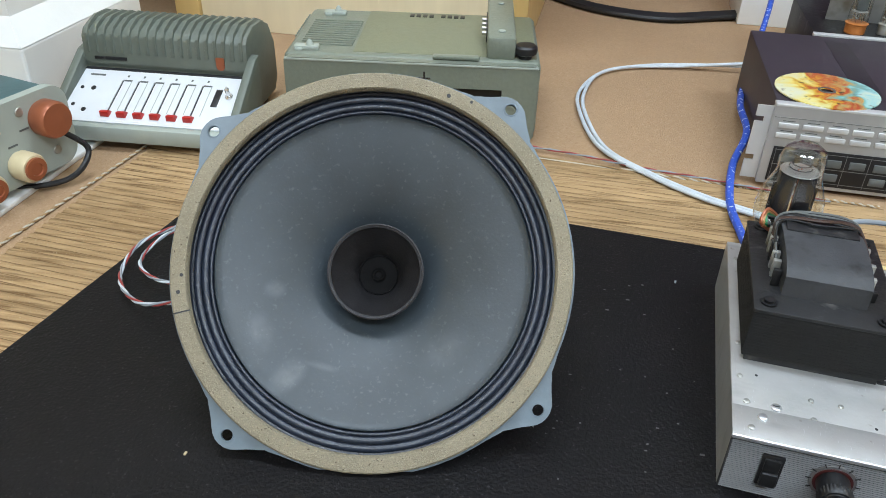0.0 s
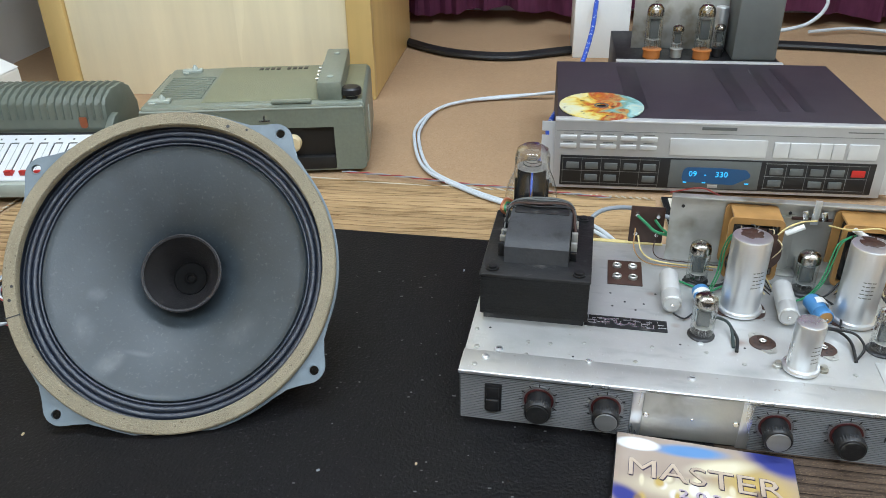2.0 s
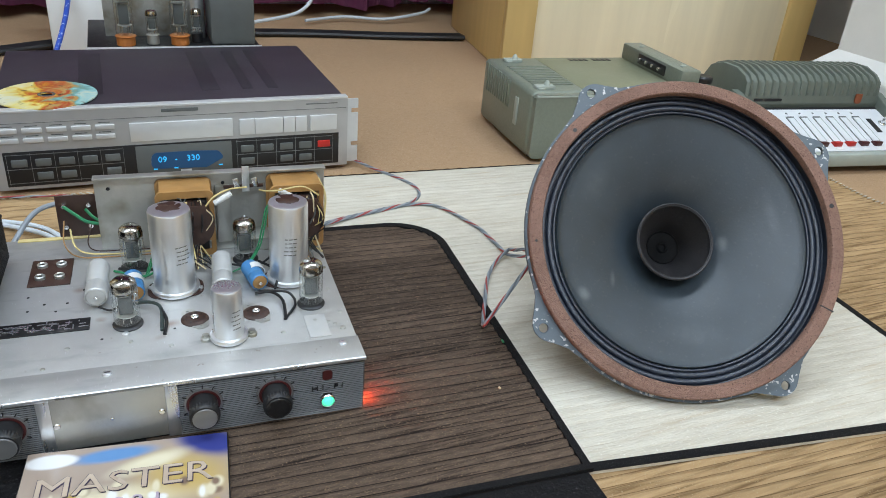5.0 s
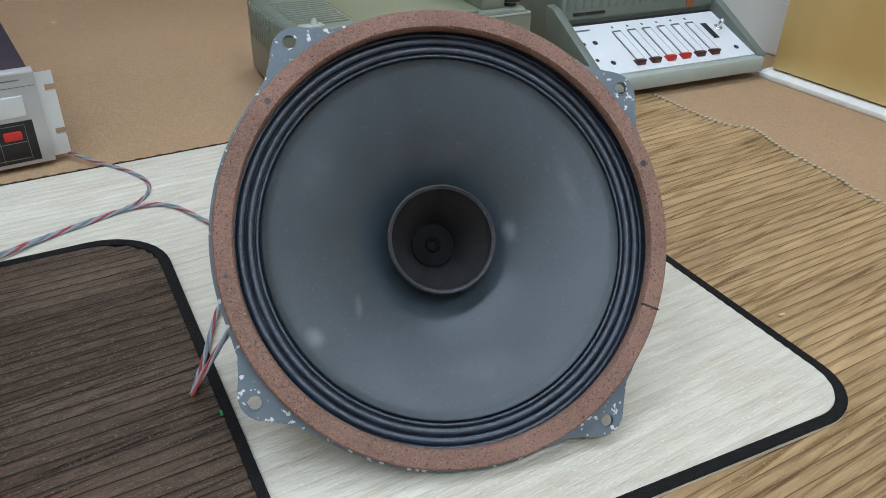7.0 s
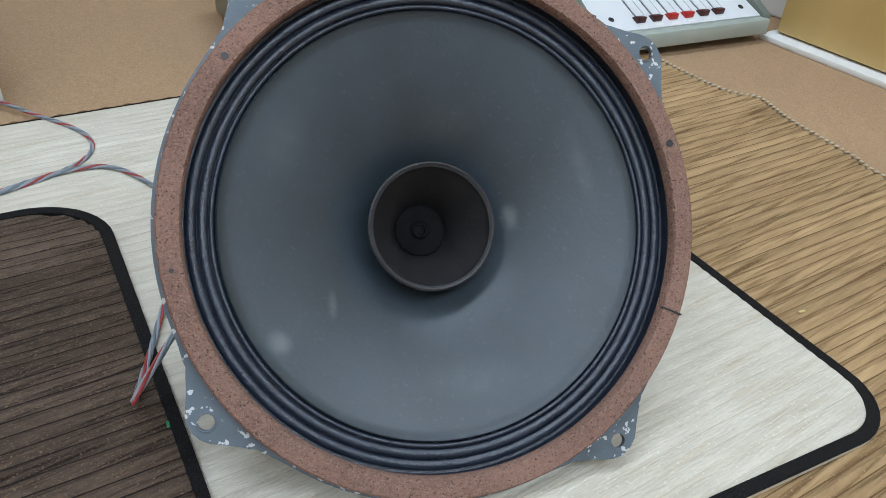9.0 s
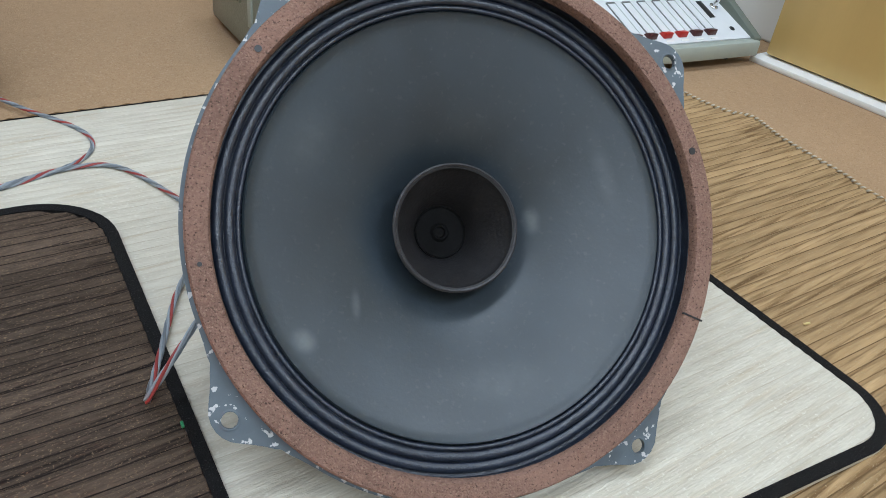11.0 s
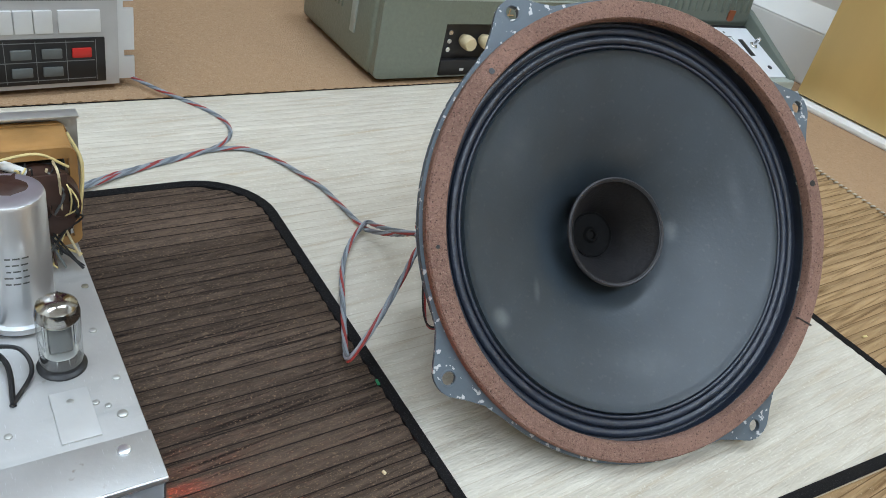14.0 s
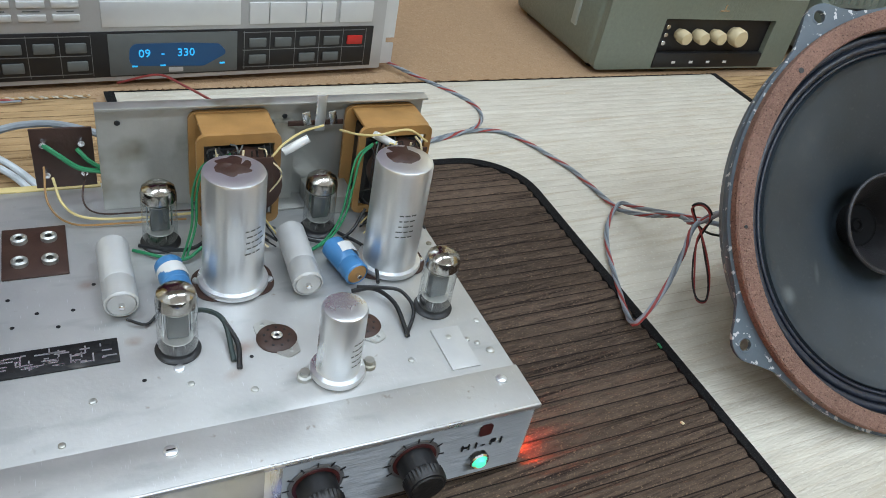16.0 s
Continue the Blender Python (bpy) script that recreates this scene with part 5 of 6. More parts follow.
lying(0.1845, 0.116, 0.170, 0.0092, "cream_sleeve", "cream_sleeve", "white axial capacitor", 0)
lying(0.290, 0.112, 0.166, 0.0092, "cream_sleeve", "cream_sleeve", "white axial capacitor", -3)
lying(0.2145, 0.118, 0.148, 0.0082, "blue", "bobbin", "blue axial capacitor", 5)
lying(0.3180, 0.116, 0.148, 0.0080, "blue", "bobbin", "blue and white axial capacitor", 12)
for x in (0.2145, 0.319):
    part("sleeve_band", lathe([(0.0081, -0.004), (0.0085, -0.004), (0.0085, 0.005), (0.0081, 0.005)], 28, None, Matrix.Translation((x, 0.137, AH + 0.0102)) @ Matrix.Rotation(radians(8), 4, "Z") @ Matrix.Rotation(math.pi / 2, 4, "X")), "white_plastic", amp)

# back panel with its fold, and the two output transformers
part("back_panel", box(0.184, 0.400, 0.2240, 0.2256, AH, 0.131, 0.0004), "zinc", amp, "upright zinc panel with a folded top")
part("panel_fold", box(0.184, 0.400, 0.2160, 0.2256, 0.1300, 0.1316, 0.0004), "zinc", amp)
for x in (0.196, 0.270, 0.300, 0.392):
    part("rivet", rod(0.0018, 0, 0.0012, 10, 0.0004, None, Matrix.Translation((x, 0.2240, 0.118)) @ Matrix.Rotation(math.pi / 2, 4, "X")), "iron_top", amp)
part("stiffener", box(0.292, 0.306, 0.2180, 0.2240, AH, 0.116, 0.0008), "zinc", amp)
part("stiffener_foot", box(0.290, 0.312, 0.2050, 0.2240, AH, AH + 0.0016, 0.0005), "zinc", amp)
part("support_bracket", box(0.314, 0.345, 0.196, 0.224, AH, AH + 0.014, 0.0008), "zinc", amp)
for x0 in (0.237, 0.341):
    t = part("output_transformer", box(x0 + 0.008, x0 + 0.046, 0.190, 0.2235, 0.062, 0.116, 0.002), "iron_top", amp, "output transformer on an amber bobbin")
    for y in (0.1885, 0.2185):
        part("bobbin_cheek", slab(rounded([(x0, 0.058), (x0 + 0.052, 0.058), (x0 + 0.052, 0.126), (x0, 0.126)], [0.006] * 4, 4), 0, 0.003, [[(x0 + 0.0045, 0.064), (x0 + 0.0475, 0.064), (x0 + 0.0475, 0.119), (x0 + 0.0045, 0.119)]] if y < 0.2 else [], None, Matrix.Translation((0, y + 0.003, 0)) @ Matrix.Rotation(math.pi / 2, 4, "X")), "bobbin", t)
    part("bobbin_top", box(x0 + 0.004, x0 + 0.050, 0.1905, 0.2195, 0.1225, 0.1255, 0.001), "bobbin", t)
    part("winding", lathe([(0, -0.012), (0.021, -0.012), (0.022, 0.0), (0.021, 0.012), (0, 0.012)], 24, None, Matrix.Translation((x0 + 0.030, 0.190, 0.094)) @ Matrix.Rotation(math.pi / 2, 4, "X")), "brown_board", t)
    for k in range(34):
        sx = x0 + rnd.uniform(0.008, 0.042)
        pts = [(sx, 0.184 + rnd.uniform(-0.004, 0.004), 0.112 + rnd.uniform(0, 0.010)), (sx + rnd.uniform(-0.008, 0.008), 0.176 + rnd.uniform(-0.004, 0.004), 0.100 + rnd.uniform(-0.01, 0.02)), (sx + rnd.uniform(-0.008, 0.008), 0.180, 0.080), (x0 + rnd.uniform(0.0, 0.05), 0.172 + rnd.uniform(-0.01, 0.01), AH + 0.003)]
        part("lead", sweep(smooth_path(pts, 6), rnd.choice((0.0005, 0.0006, 0.0008)), 6), rnd.choice(("yellow_wire", "black_wire", "iron_top", "brown_board", "black_wire", "iron_top", "ivory", "key_grey")), t)
    part("tag_board", box(x0 + 0.016, x0 + 0.044, 0.176, 0.1775, 0.096, 0.116, 0.0004), "brown_board", t)
    pts = [(x0 + 0.02, 0.180, 0.118), (x0 + 0.004, 0.176, 0.114), (x0 - 0.002, 0.176, 0.095), (x0 - 0.004, 0.170, 0.075), (x0 - 0.012, 0.160, AH + 0.002)]
    if x0 > 0.3:
        pts = [(x0 + 0.010, 0.182, 0.119), (x0 - 0.002, 0.177, 0.112), (x0 - 0.008, 0.170, 0.094), (x0 - 0.014, 0.163, 0.076), (x0 - 0.026, 0.157, AH + 0.008), (x0 - 0.044, 0.152, AH + 0.002)]
    for off in (0.0, 0.0022):
        part("green_lead", sweep(smooth_path([(p[0] - off, p[1] + off, p[2] - off) for p in pts], 6), 0.0008, 6), "green_wire", t)
    pts = [(x0 + 0.046, 0.182, 0.117), (x0 + 0.030, 0.180, 0.128), (x0 + 0.008, 0.178, 0.1265), (x0 - 0.002, 0.188, 0.122), (x0 - 0.008, 0.205, 0.116)]
    if x0 < 0.3:
        pts = [(x0 + 0.044, 0.180, 0.114), (x0 + 0.052, 0.182, 0.122), (x0 + 0.066, 0.190, 0.125), (x0 + 0.084, 0.205, 0.120)]
    part("cream_lead", sweep(smooth_path(pts, 6), 0.0008, 6), "yellow_wire", t)
    part("resistor", lathe([(0, -0.009), (0.0026, -0.009), (0.0028, 0.0), (0.0026, 0.009), (0, 0.009)], 14, None, Matrix.Translation((x0 + (0.060 if x0 < 0.3 else 0.016), 0.184, 0.119)) @ Matrix.Rotation(radians(60 if x0 < 0.3 else -60), 4, "Y")), "white_plastic", t, "white resistor")
part("terminal_strip", box(0.300, 0.338, 0.2145, 0.2160, 0.1150, 0.1185, 0.0003), "brown_board", amp, "narrow brown terminal strip")
part("centre_tag", box(0.3175, 0.3245, 0.2120, 0.2130, 0.112, 0.1385, 0.0004), "alu_can", amp, "tall bright centre tag")
for k in range(3):
    part("terminal", merge(None, box(-0.0028, 0.0028, -0.0012, 0.0012, -0.005, 0.005, 0.0006), Matrix.Translation((0.312 + 0.009 * k, 0.214, 0.121)) @ Matrix.Rotation(radians(-12), 4, "Y")), "chrome", amp, "bright solder terminal")

# sockets, boards, rivets and labels on the deck
plate = part("socket_plate", box(0.125, 0.160, 0.162, 0.210, AH, AH + 0.0014, 0.0004), "brown_board", amp, "brown plate with four sockets")
for x in (0.1345, 0.1505):
    for y in (0.175, 0.197):
        part("socket", lathe([(0.002, 0.0014), (0.0046, 0.0014), (0.0046, 0.0040), (0.0032, 0.0048), (0.002, 0.0040)], 16, None, Matrix.Translation((x, y, AH))), "zinc", plate)
strip = part("printed_strip", box(0.104, 0.180, 0.084, 0.102, AH, AH + 0.0012, 0.0003), "iron_top", amp, "dark strip with silver printed lines")
for k in range(60):
    x = 0.106 + rnd.uniform(0, 0.068)
    y = 0.0865 + rnd.uniform(0, 0.012)
    l = rnd.uniform(0.002, 0.009)
    a, b = (l, 0.0008) if k % 3 else (0.0008, l * 0.8)
    part("printed_line", box(x, min(x + a, 0.179), y, min(y + b, 0.101), AH + 0.0012, AH + 0.0015), "alu_can", strip)
for x, y in ((0.2625, 0.0825), (0.3135, 0.0815)):
    d = part("valve_holder", lathe([(0.0028, 0.0004), (0.0035, 0.0022), (0.0105, 0.0016), (0.0115, 0.0008), (0.0115, 0.0)], 28, None, Matrix.Translation((x, y, AH))), "brown_board", amp, "empty brown valve holder")
    part("eyelet", lathe([(0.0012, 0.0016), (0.0030, 0.0016), (0.0032, 0.0034), (0.0022, 0.0040), (0.0012, 0.0034)], 16, None, Matrix.Translation((x, y, AH))), "chrome", d)
    for k in range(9):
        q = 2 * math.pi * k / 9
        part("pin_hole", rod(0.0008, 0.0015, 0.0022, 8, 0.0001, None, Matrix.Translation((x + 0.0072 * math.cos(q), y + 0.0072 * math.sin(q), AH))), "black", d)
    for turn in (25, 205):
        arm = slab(rounded([(0.009, -0.0075), (0.0165, -0.004), (0.0165, 0.004), (0.009, 0.0075)], [0.0005, 0.003, 0.003, 0.0005], 4), 0.0, 0.0010, [circle(0.0132, 0, 0.0014, 10)], None, Matrix.Translation((x, y, AH)) @ Matrix.Rotation(radians(turn - 90), 4, "Z"))
        part("saddle", arm, "zinc", d)
part("paper_label", box(0.3525, 0.3705, 0.034, 0.068, AH, AH + 0.0010, 0.0002), "cream_sleeve", amp, "blank white label")
part("tape", box(0.107, 0.184, 0.2515, 0.2575, AH, AH + 0.0012, 0.0003), "yellow_wire", amp, "yellowed tape along the back edge")
for x, y, r in ((0.377, 0.020, 0.0040), (0.382, 0.044, 0.0032), (0.372, 0.056, 0.0022), (0.377, 0.052, 0.0020), (0.361, 0.0600, 0.0030), (0.196, 0.0185, 0.0042), (0.020, 0.020, 0.0040), (0.030, 0.034, 0.0046), (0.010, 0.035, 0.0030), (0.055, 0.050, 0.0024), (0.075, 0.050, 0.0024), (0.055, 0.030, 0.0026), (0.110, 0.028, 0.0036), (0.105, 0.056, 0.0022), (0.150, 0.036, 0.0022), (0.2425, 0.048, 0.0024), (0.212, 0.060, 0.0022), (0.208, 0.072, 0.0034), (0.332, 0.048, 0.0022), (0.165, 0.060, 0.0024), (0.385, 0.070, 0.0024), (0.006, 0.062, 0.0026), (0.006, 0.102, 0.0026), (0.007, 0.228, 0.0026), (0.382, 0.110, 0.0024), (0.386, 0.150, 0.0024), (0.012, 0.008, 0.0030)):
    r *= 0.85
    lift = AH + (0.0012 if y < 0.030 else 0.0)
    s = part("rivet", lathe([(0, 0), (r, 0), (r * 0.92, r * 0.32), (r * 0.5, r * 0.50), (0, r * 0.45)], 14, None, Matrix.Translation((x, y, lift))), "alu_can" if r > 0.0028 else "zinc", amp)
    if r > 0.0035:
        part("slot", box(x - r * 0.6, x + r * 0.6, y - 0.0004, y + 0.0004, lift + r * 0.42, lift + r * 0.53), "black", s)
for x, y in ((0.096, 0.034), (0.160, 0.130), (0.172, 0.150), (0.185, 0.178), (0.130, 0.122), (0.142, 0.131), (0.152, 0.118), (0.128, 0.145), (0.190, 0.068), (0.018, 0.066), (0.246, 0.072)):
    part("drill_hole", rod(0.0012, 0, 0.0003, 10, 0.0001, None, Matrix.Translation((x, y, AH))), "black", amp)

# wiring over the deck
M["slate_lead"] = material("dark_green_grey_lead", (0.030, 0.045, 0.042), 0.5, 0, 0.2, 80, 0.1, 300, 20.0)
tb = part("terminal_board", box(0.146, 0.182, 0.246, 0.2475, 0.060, 0.1035, 0.0004), "brown_board", amp, "upright dark brown terminal board")
for k in range(4):
    part("tag", lathe([(0, 0), (0.0028, 0), (0.0022, 0.004), (0, 0.0045)], 10, None, Matrix.Translation((0.153 + 0.022 * (k % 2), 0.246, 0.072 + 0.022 * (k // 2))) @ Matrix.Rotation(math.pi / 2, 4, "X")), "chrome", tb)
for pts, r, c in (
    ([(0.153, 0.243, 0.094), (0.162, 0.238, 0.088), (0.172, 0.236, 0.080), (0.186, 0.236, 0.076)], 0.0017, "green_wire"),
    ([(0.172, 0.243, 0.090), (0.178, 0.238, 0.084), (0.186, 0.236, 0.078)], 0.0015, "green_wire"),
    ([(0.156, 0.242, 0.070), (0.160, 0.226, 0.060), (0.172, 0.212, AH + 0.004), (0.200, 0.208, AH + 0.003), (0.236, 0.205, AH + 0.005)], 0.0009, "yellow_wire"),
    ([(0.176, 0.242, 0.074), (0.172, 0.226, 0.062), (0.180, 0.214, AH + 0.005), (0.206, 0.211, AH + 0.005), (0.238, 0.207, AH + 0.006)], 0.0006, "brown_board"),
    ([(0.152, 0.240, 0.080), (0.152, 0.222, 0.064), (0.164, 0.208, AH + 0.003), (0.192, 0.205, AH + 0.002), (0.232, 0.202, AH + 0.003)], 0.0007, "bobbin"),
    ([(0.200, 0.180, AH + 0.002), (0.225, 0.168, AH + 0.004), (0.240, 0.172, AH + 0.008), (0.244, 0.186, AH + 0.012)], 0.0013, "black_wire"),
    ([(0.196, 0.176, AH + 0.002), (0.222, 0.160, AH + 0.003), (0.236, 0.166, AH + 0.006)], 0.0011, "green_wire"),
    ([(0.213, 0.112, AH + 0.004), (0.228, 0.108, AH + 0.006), (0.236, 0.096, AH + 0.006), (0.236, 0.070, AH + 0.001)], 0.0015, "slate_lead"),
    ([(0.236, 0.096, AH + 0.006), (0.240, 0.080, AH + 0.004), (0.238, 0.064, AH + 0.001)], 0.0015, "black_wire"),
    ([(0.320, 0.112, AH + 0.004), (0.334, 0.106, AH + 0.006), (0.345, 0.100, AH + 0.006), (0.348, 0.085, AH + 0.003), (0.336, 0.066, AH + 0.001)], 0.0012, "black_wire"),
    ([(0.316, 0.110, AH + 0.003), (0.330, 0.108, AH + 0.004), (0.338, 0.092, AH + 0.004), (0.337, 0.066, AH + 0.001)], 0.0014, "iron_top"),
    ([(0.326, 0.170, AH + 0.003), (0.338, 0.150, AH + 0.004), (0.338, 0.128, AH + 0.005), (0.334, 0.112, AH + 0.005)], 0.0012, "black_wire"),
    ([(0.300, 0.168, AH + 0.003), (0.318, 0.160, AH + 0.003), (0.334, 0.166, AH + 0.006), (0.346, 0.176, AH + 0.016)], 0.0011, "black_wire"),
    ([(0.186, 0.112, AH + 0.004), (0.196, 0.108, AH + 0.002), (0.204, 0.116, AH + 0.003)], 0.0009, "black_wire"),
    ([(0.392, 0.214, 0.122), (0.398, 0.206, 0.105), (0.394, 0.196, 0.080), (0.388, 0.190, AH + 0.004)], 0.0012, "yellow_wire"),
):
    part("wire", sweep(smooth_path(pts, 6), r, 7), c, amp)

# ---- the album case in front of the amplifier ----
M["cover"] = bpy.data.materials.new("cover_print")


def soft_print(m, base, blobs):
    """A blurred colour print: soft elliptical patches of ink over a ground."""
    m.use_nodes = True
    nt = m.node_tree
    b = nt.nodes["Principled BSDF"]
    b.inputs["Roughness"].default_value = 0.22
    tc = nt.nodes.new("ShaderNodeTexCoord")
    last = nt.nodes.new("ShaderNodeRGB")
    last.outputs[0].default_value = (*base, 1)
    sock = last.outputs[0]
    for cx, cy, ax, ay, turn, hard, colour in blobs:
        cy, ay = 0.1025 - (0.1025 - cy) * 1.19, ay * 1.12
        mp = nt.nodes.new("ShaderNodeMapping")
        mp.vector_type = "TEXTURE"
        mp.inputs["Location"].default_value = (cx, cy, 0.01)
        mp.inputs["Rotation"].default_value = (0, 0, radians(turn))
        mp.inputs["Scale"].default_value = (ax, ay, 1)
        ln = nt.nodes.new("ShaderNodeVectorMath")
        ln.operation = "LENGTH"
        mr = nt.nodes.new("ShaderNodeMapRange")
        mr.interpolation_type = "SMOOTHSTEP"
        mr.inputs["From Min"].default_value, mr.inputs["From Max"].default_value = 1.0 + (1 - hard) * 0.4, hard
        mix = nt.nodes.new("ShaderNodeMix")
        mix.data_type = "RGBA"
        mix.inputs["B"].default_value = (*colour, 1)
        nt.links.new(tc.outputs["Object"], mp.inputs[0])
        nt.links.new(mp.outputs[0], ln.inputs[0])
        nt.links.new(ln.outputs["Value"], mr.inputs[0])
        nt.links.new(mr.outputs[0], mix.inputs["Factor"])
        nt.links.new(sock, mix.inputs["A"])
        sock = mix.outputs["Result"]
    nt.links.new(sock, b.inputs["Base Color"])


GOLD, PALE, SKY, NAVY, PLUM, WHITE = (0.46, 0.33, 0.11), (0.62, 0.56, 0.40), (0.10, 0.23, 0.46), (0.04, 0.05, 0.22), (0.062, 0.038, 0.135), (0.70, 0.70, 0.70)
rnd2 = random.Random(21)
lights = [(rnd2.uniform(0.020, 0.134), rnd2.uniform(0.040, 0.066), rnd2.uniform(0.002, 0.005), rnd2.uniform(0.003, 0.007), 0, 0.4, rnd2.choice((PALE, WHITE, PALE, GOLD, (0.20, 0.14, 0.10)))) for k in range(30)]
soft_print(M["cover"], (0.34, 0.27, 0.22), [
    (0.070, 0.004, 0.095, 0.027, 4, 0.4, PLUM), (0.070, 0.056, 0.060, 0.012, 0, 0.2, PALE), (0.110, 0.070, 0.040, 0.022, -20, 0.2, GOLD), (0.126, 0.010, 0.016, 0.034, 0, 0.5, GOLD),
    (0.128, 0.096, 0.030, 0.014, -25, 0.5, NAVY), (0.060, 0.093, 0.032, 0.007, 4, 0.5, SKY), (0.085, 0.082, 0.030, 0.008, 18, 0.3, PALE),
    (0.018, 0.093, 0.019, 0.007, 0, 0.75, WHITE), (0.012, 0.042, 0.020, 0.009, -35, 0.5, NAVY), (0.066, 0.026, 0.032, 0.010, 8, 0.6, SKY),
    (0.030, 0.020, 0.026, 0.009, -30, 0.4, (0.42, 0.32, 0.30))] + lights + [
    (0.114, 0.0225, 0.025, 0.0092, 2, 0.85, WHITE), (0.104, 0.0225, 0.008, 0.003, 2, 0.4, (0.40, 0.40, 0.45)), (0.117, 0.0235, 0.0012, 0.0045, -4, 0.7, SKY),
    (0.016, 0.013, 0.014, 0.0022, -30, 0.7, WHITE), (0.026, 0.000, 0.019, 0.011, 0, 0.85, (0.02, 0.02, 0.03)), (0.028, -0.003, 0.011, 0.008, 0, 0.8, (0.16, 0.20, 0.42)), (0.028, -0.003, 0.008, 0.006, 0, 0.8, (0.03, 0.03, 0.06)), (0.080, -0.002, 0.040, 0.0010, -14, 0.7, (0.55, 0.52, 0.60))])
case = thing("album_case", pose(0.2528, 0.2940, 0.0062, 0, 0, -8.0), "plastic album case with a blue and gold cover", "album case")
part("case", box(0, 0.142, -0.022, 0.103, 0.0, 0.0060, 0.0012), "black", case)
part("cover", box(0.001, 0.141, -0.0208, 0.102, 0.0060, 0.0065), "cover", case, "blue, gold and violet printed cover")
M["ink_gold"] = material("ink_gold", (0.44, 0.35, 0.27), 0.3, 0, 0.15, 40, 0, 300, 20)
M["ink_dark"] = material("ink_dark", (0.03, 0.02, 0.05), 0.3, 0, 0.2, 40, 0, 300, 20)


M["ink_mauve"] = material("ink_mauve", (0.42, 0.35, 0.42), 0.3, 0, 0.2, 40, 0, 300, 30)
for dx, dy, level, c in ((0.0007, -0.0007, 0.0069, "ink_dark"), (-0.0004, 0.0004, 0.00705, "ink_dark"), (0.0, 0.0, 0.0072, "ink_gold")):
    text_mesh("MASTER", 0.0235, Matrix.Translation((0.0700 + dx, 0.0625 + dy, level)) @ Matrix.Diagonal((1.42, 1.18, 1, 1)), c, case, "title", 0.0001)
    text_mesh("2 0 2 1", 0.0125, Matrix.Translation((0.074 + dx, 0.0425 + dy, level)) @ Matrix.Diagonal((1.3, 0.95, 1, 1)), "ink_dark" if level < 0.0070 else "ink_mauve", case, "title", 0.0001)

# ---- tone unit at the far side of the mat ----
radio = thing("tone_unit", pose(-0.676, 0.404, 0.004, 0, 0, 77), "pale grey control unit with copper knobs and a teal lid", "control unit")
o = rounded([(0, 0.008), (0.355, 0.008), (0.355, 0.105), (0, 0.105)], [0.004, 0.022, 0.022, 0.004], 6)
part("front", slab(o, 0, 0.012, [], None, Matrix.Translation((0, 0.012, 0)) @ Matrix.Rotation(math.pi / 2, 4, "X")), "mixer_light", radio, "pale grey front with rounded corners")
M["teal"] = material("teal_paint", (0.045, 0.105, 0.115), 0.4, 0, 0.15, 60, 0.2, 300, 8)
part("lid", box(0.002, 0.350, 0.012, 0.15, 0.010, 0.0985, 0.006), "teal", radio, "dark teal lid")
for x, z, r, c in ((0.318, 0.074, 0.0215, "copper"), (0.274, 0.033, 0.0170, "ivory"), (0.222, 0.030, 0.0170, "ivory")):
    mm = Matrix.Translation((x, 0, z)) @ Matrix.Rotation(math.pi / 2, 4, "X")
    k = part("knob", lathe([(0, 0), (r * 0.92, 0), (r, 0.003), (r, 0.020), (r * 0.90, 0.024), (0, 0.0245)], 36, None, mm), c, radio)
    if c == "ivory":
        part("knob_cap", lathe([(0, 0.024), (r * 0.78, 0.024), (r * 0.76, 0.027), (r * 0.45, 0.0275), (r * 0.42, 0.026), (0, 0.026)], 30, None, mm), "copper", k)
for x, z in ((0.290, 0.090), (0.325, 0.030)):
    part("screw", rod(0.0055, 0, 0.002, 16, 0.0008, None, Matrix.Translation((x, 0, z)) @ Matrix.Rotation(math.pi / 2, 4, "X")), "zinc", radio)
part("scale_window", box(0.236, 0.262, -0.0014, 0.0, 0.075, 0.092, 0.0006), "ivory", radio)
for x, z in ((0.295, 0.068), (0.276, 0.055), (0.246, 0.052)):
    part("label_bar", box(x - 0.010, x + 0.002, -0.0006, 0.0, z, z + 0.002), "key_grey", radio)
for x in (0.03, 0.32):
    part("foot", rod(0.008, 0, 0.013, 14, 0.001, None, Matrix.Translation((x, 0.03, 0))), "ivory", radio)
    part("foot", rod(0.008, 0, 0.013, 14, 0.001, None, Matrix.Translation((x, 0.13, 0))), "ivory", radio)

# ---- valve power amplifier behind the player ----
back = thing("power_amplifier", pose(0.335, 1.290, 0, 0, 0, -1.5), "valve power amplifier on a dark chassis with bright edge", "valve amplifier")
part("chassis", box(0, 0.285, 0, 0.23, -0.003, 0.083, 0.002), "iron_top", back)
part("edge", box(-0.002, 0.287, -0.002, 0.010, 0.079, 0.085, 0.001), "silver_light", back, "bright front edge")
for x, y, r, h, s in ((0.062, 0.030, 0.0150, 0.085, "orange_base"), (0.106, 0.036, 0.0100, 0.046, "zinc"), (0.150, 0.030, 0.0150, 0.085, "orange_base"), (0.180, 0.046, 0.0095, 0.046, "black")):
    sk = part("valve_socket", rod(r * 1.02, 0, 0.016, 20, 0.001, None, Matrix.Translation((x, y, 0.083))), s, back, "orange valve base" if s == "orange_base" else "valve base")
    valve(x, y, 0.098, r, h, back, s)
part("transformer_cover", box(0.202, 0.278, 0.020, 0.110, 0.083, 0.200, 0.004), "key_grey", back, "grey transformer cover")
part("screen", box(0.030, 0.200, 0.095, 0.0965, 0.083, 0.190, 0.0006), "zinc", back)
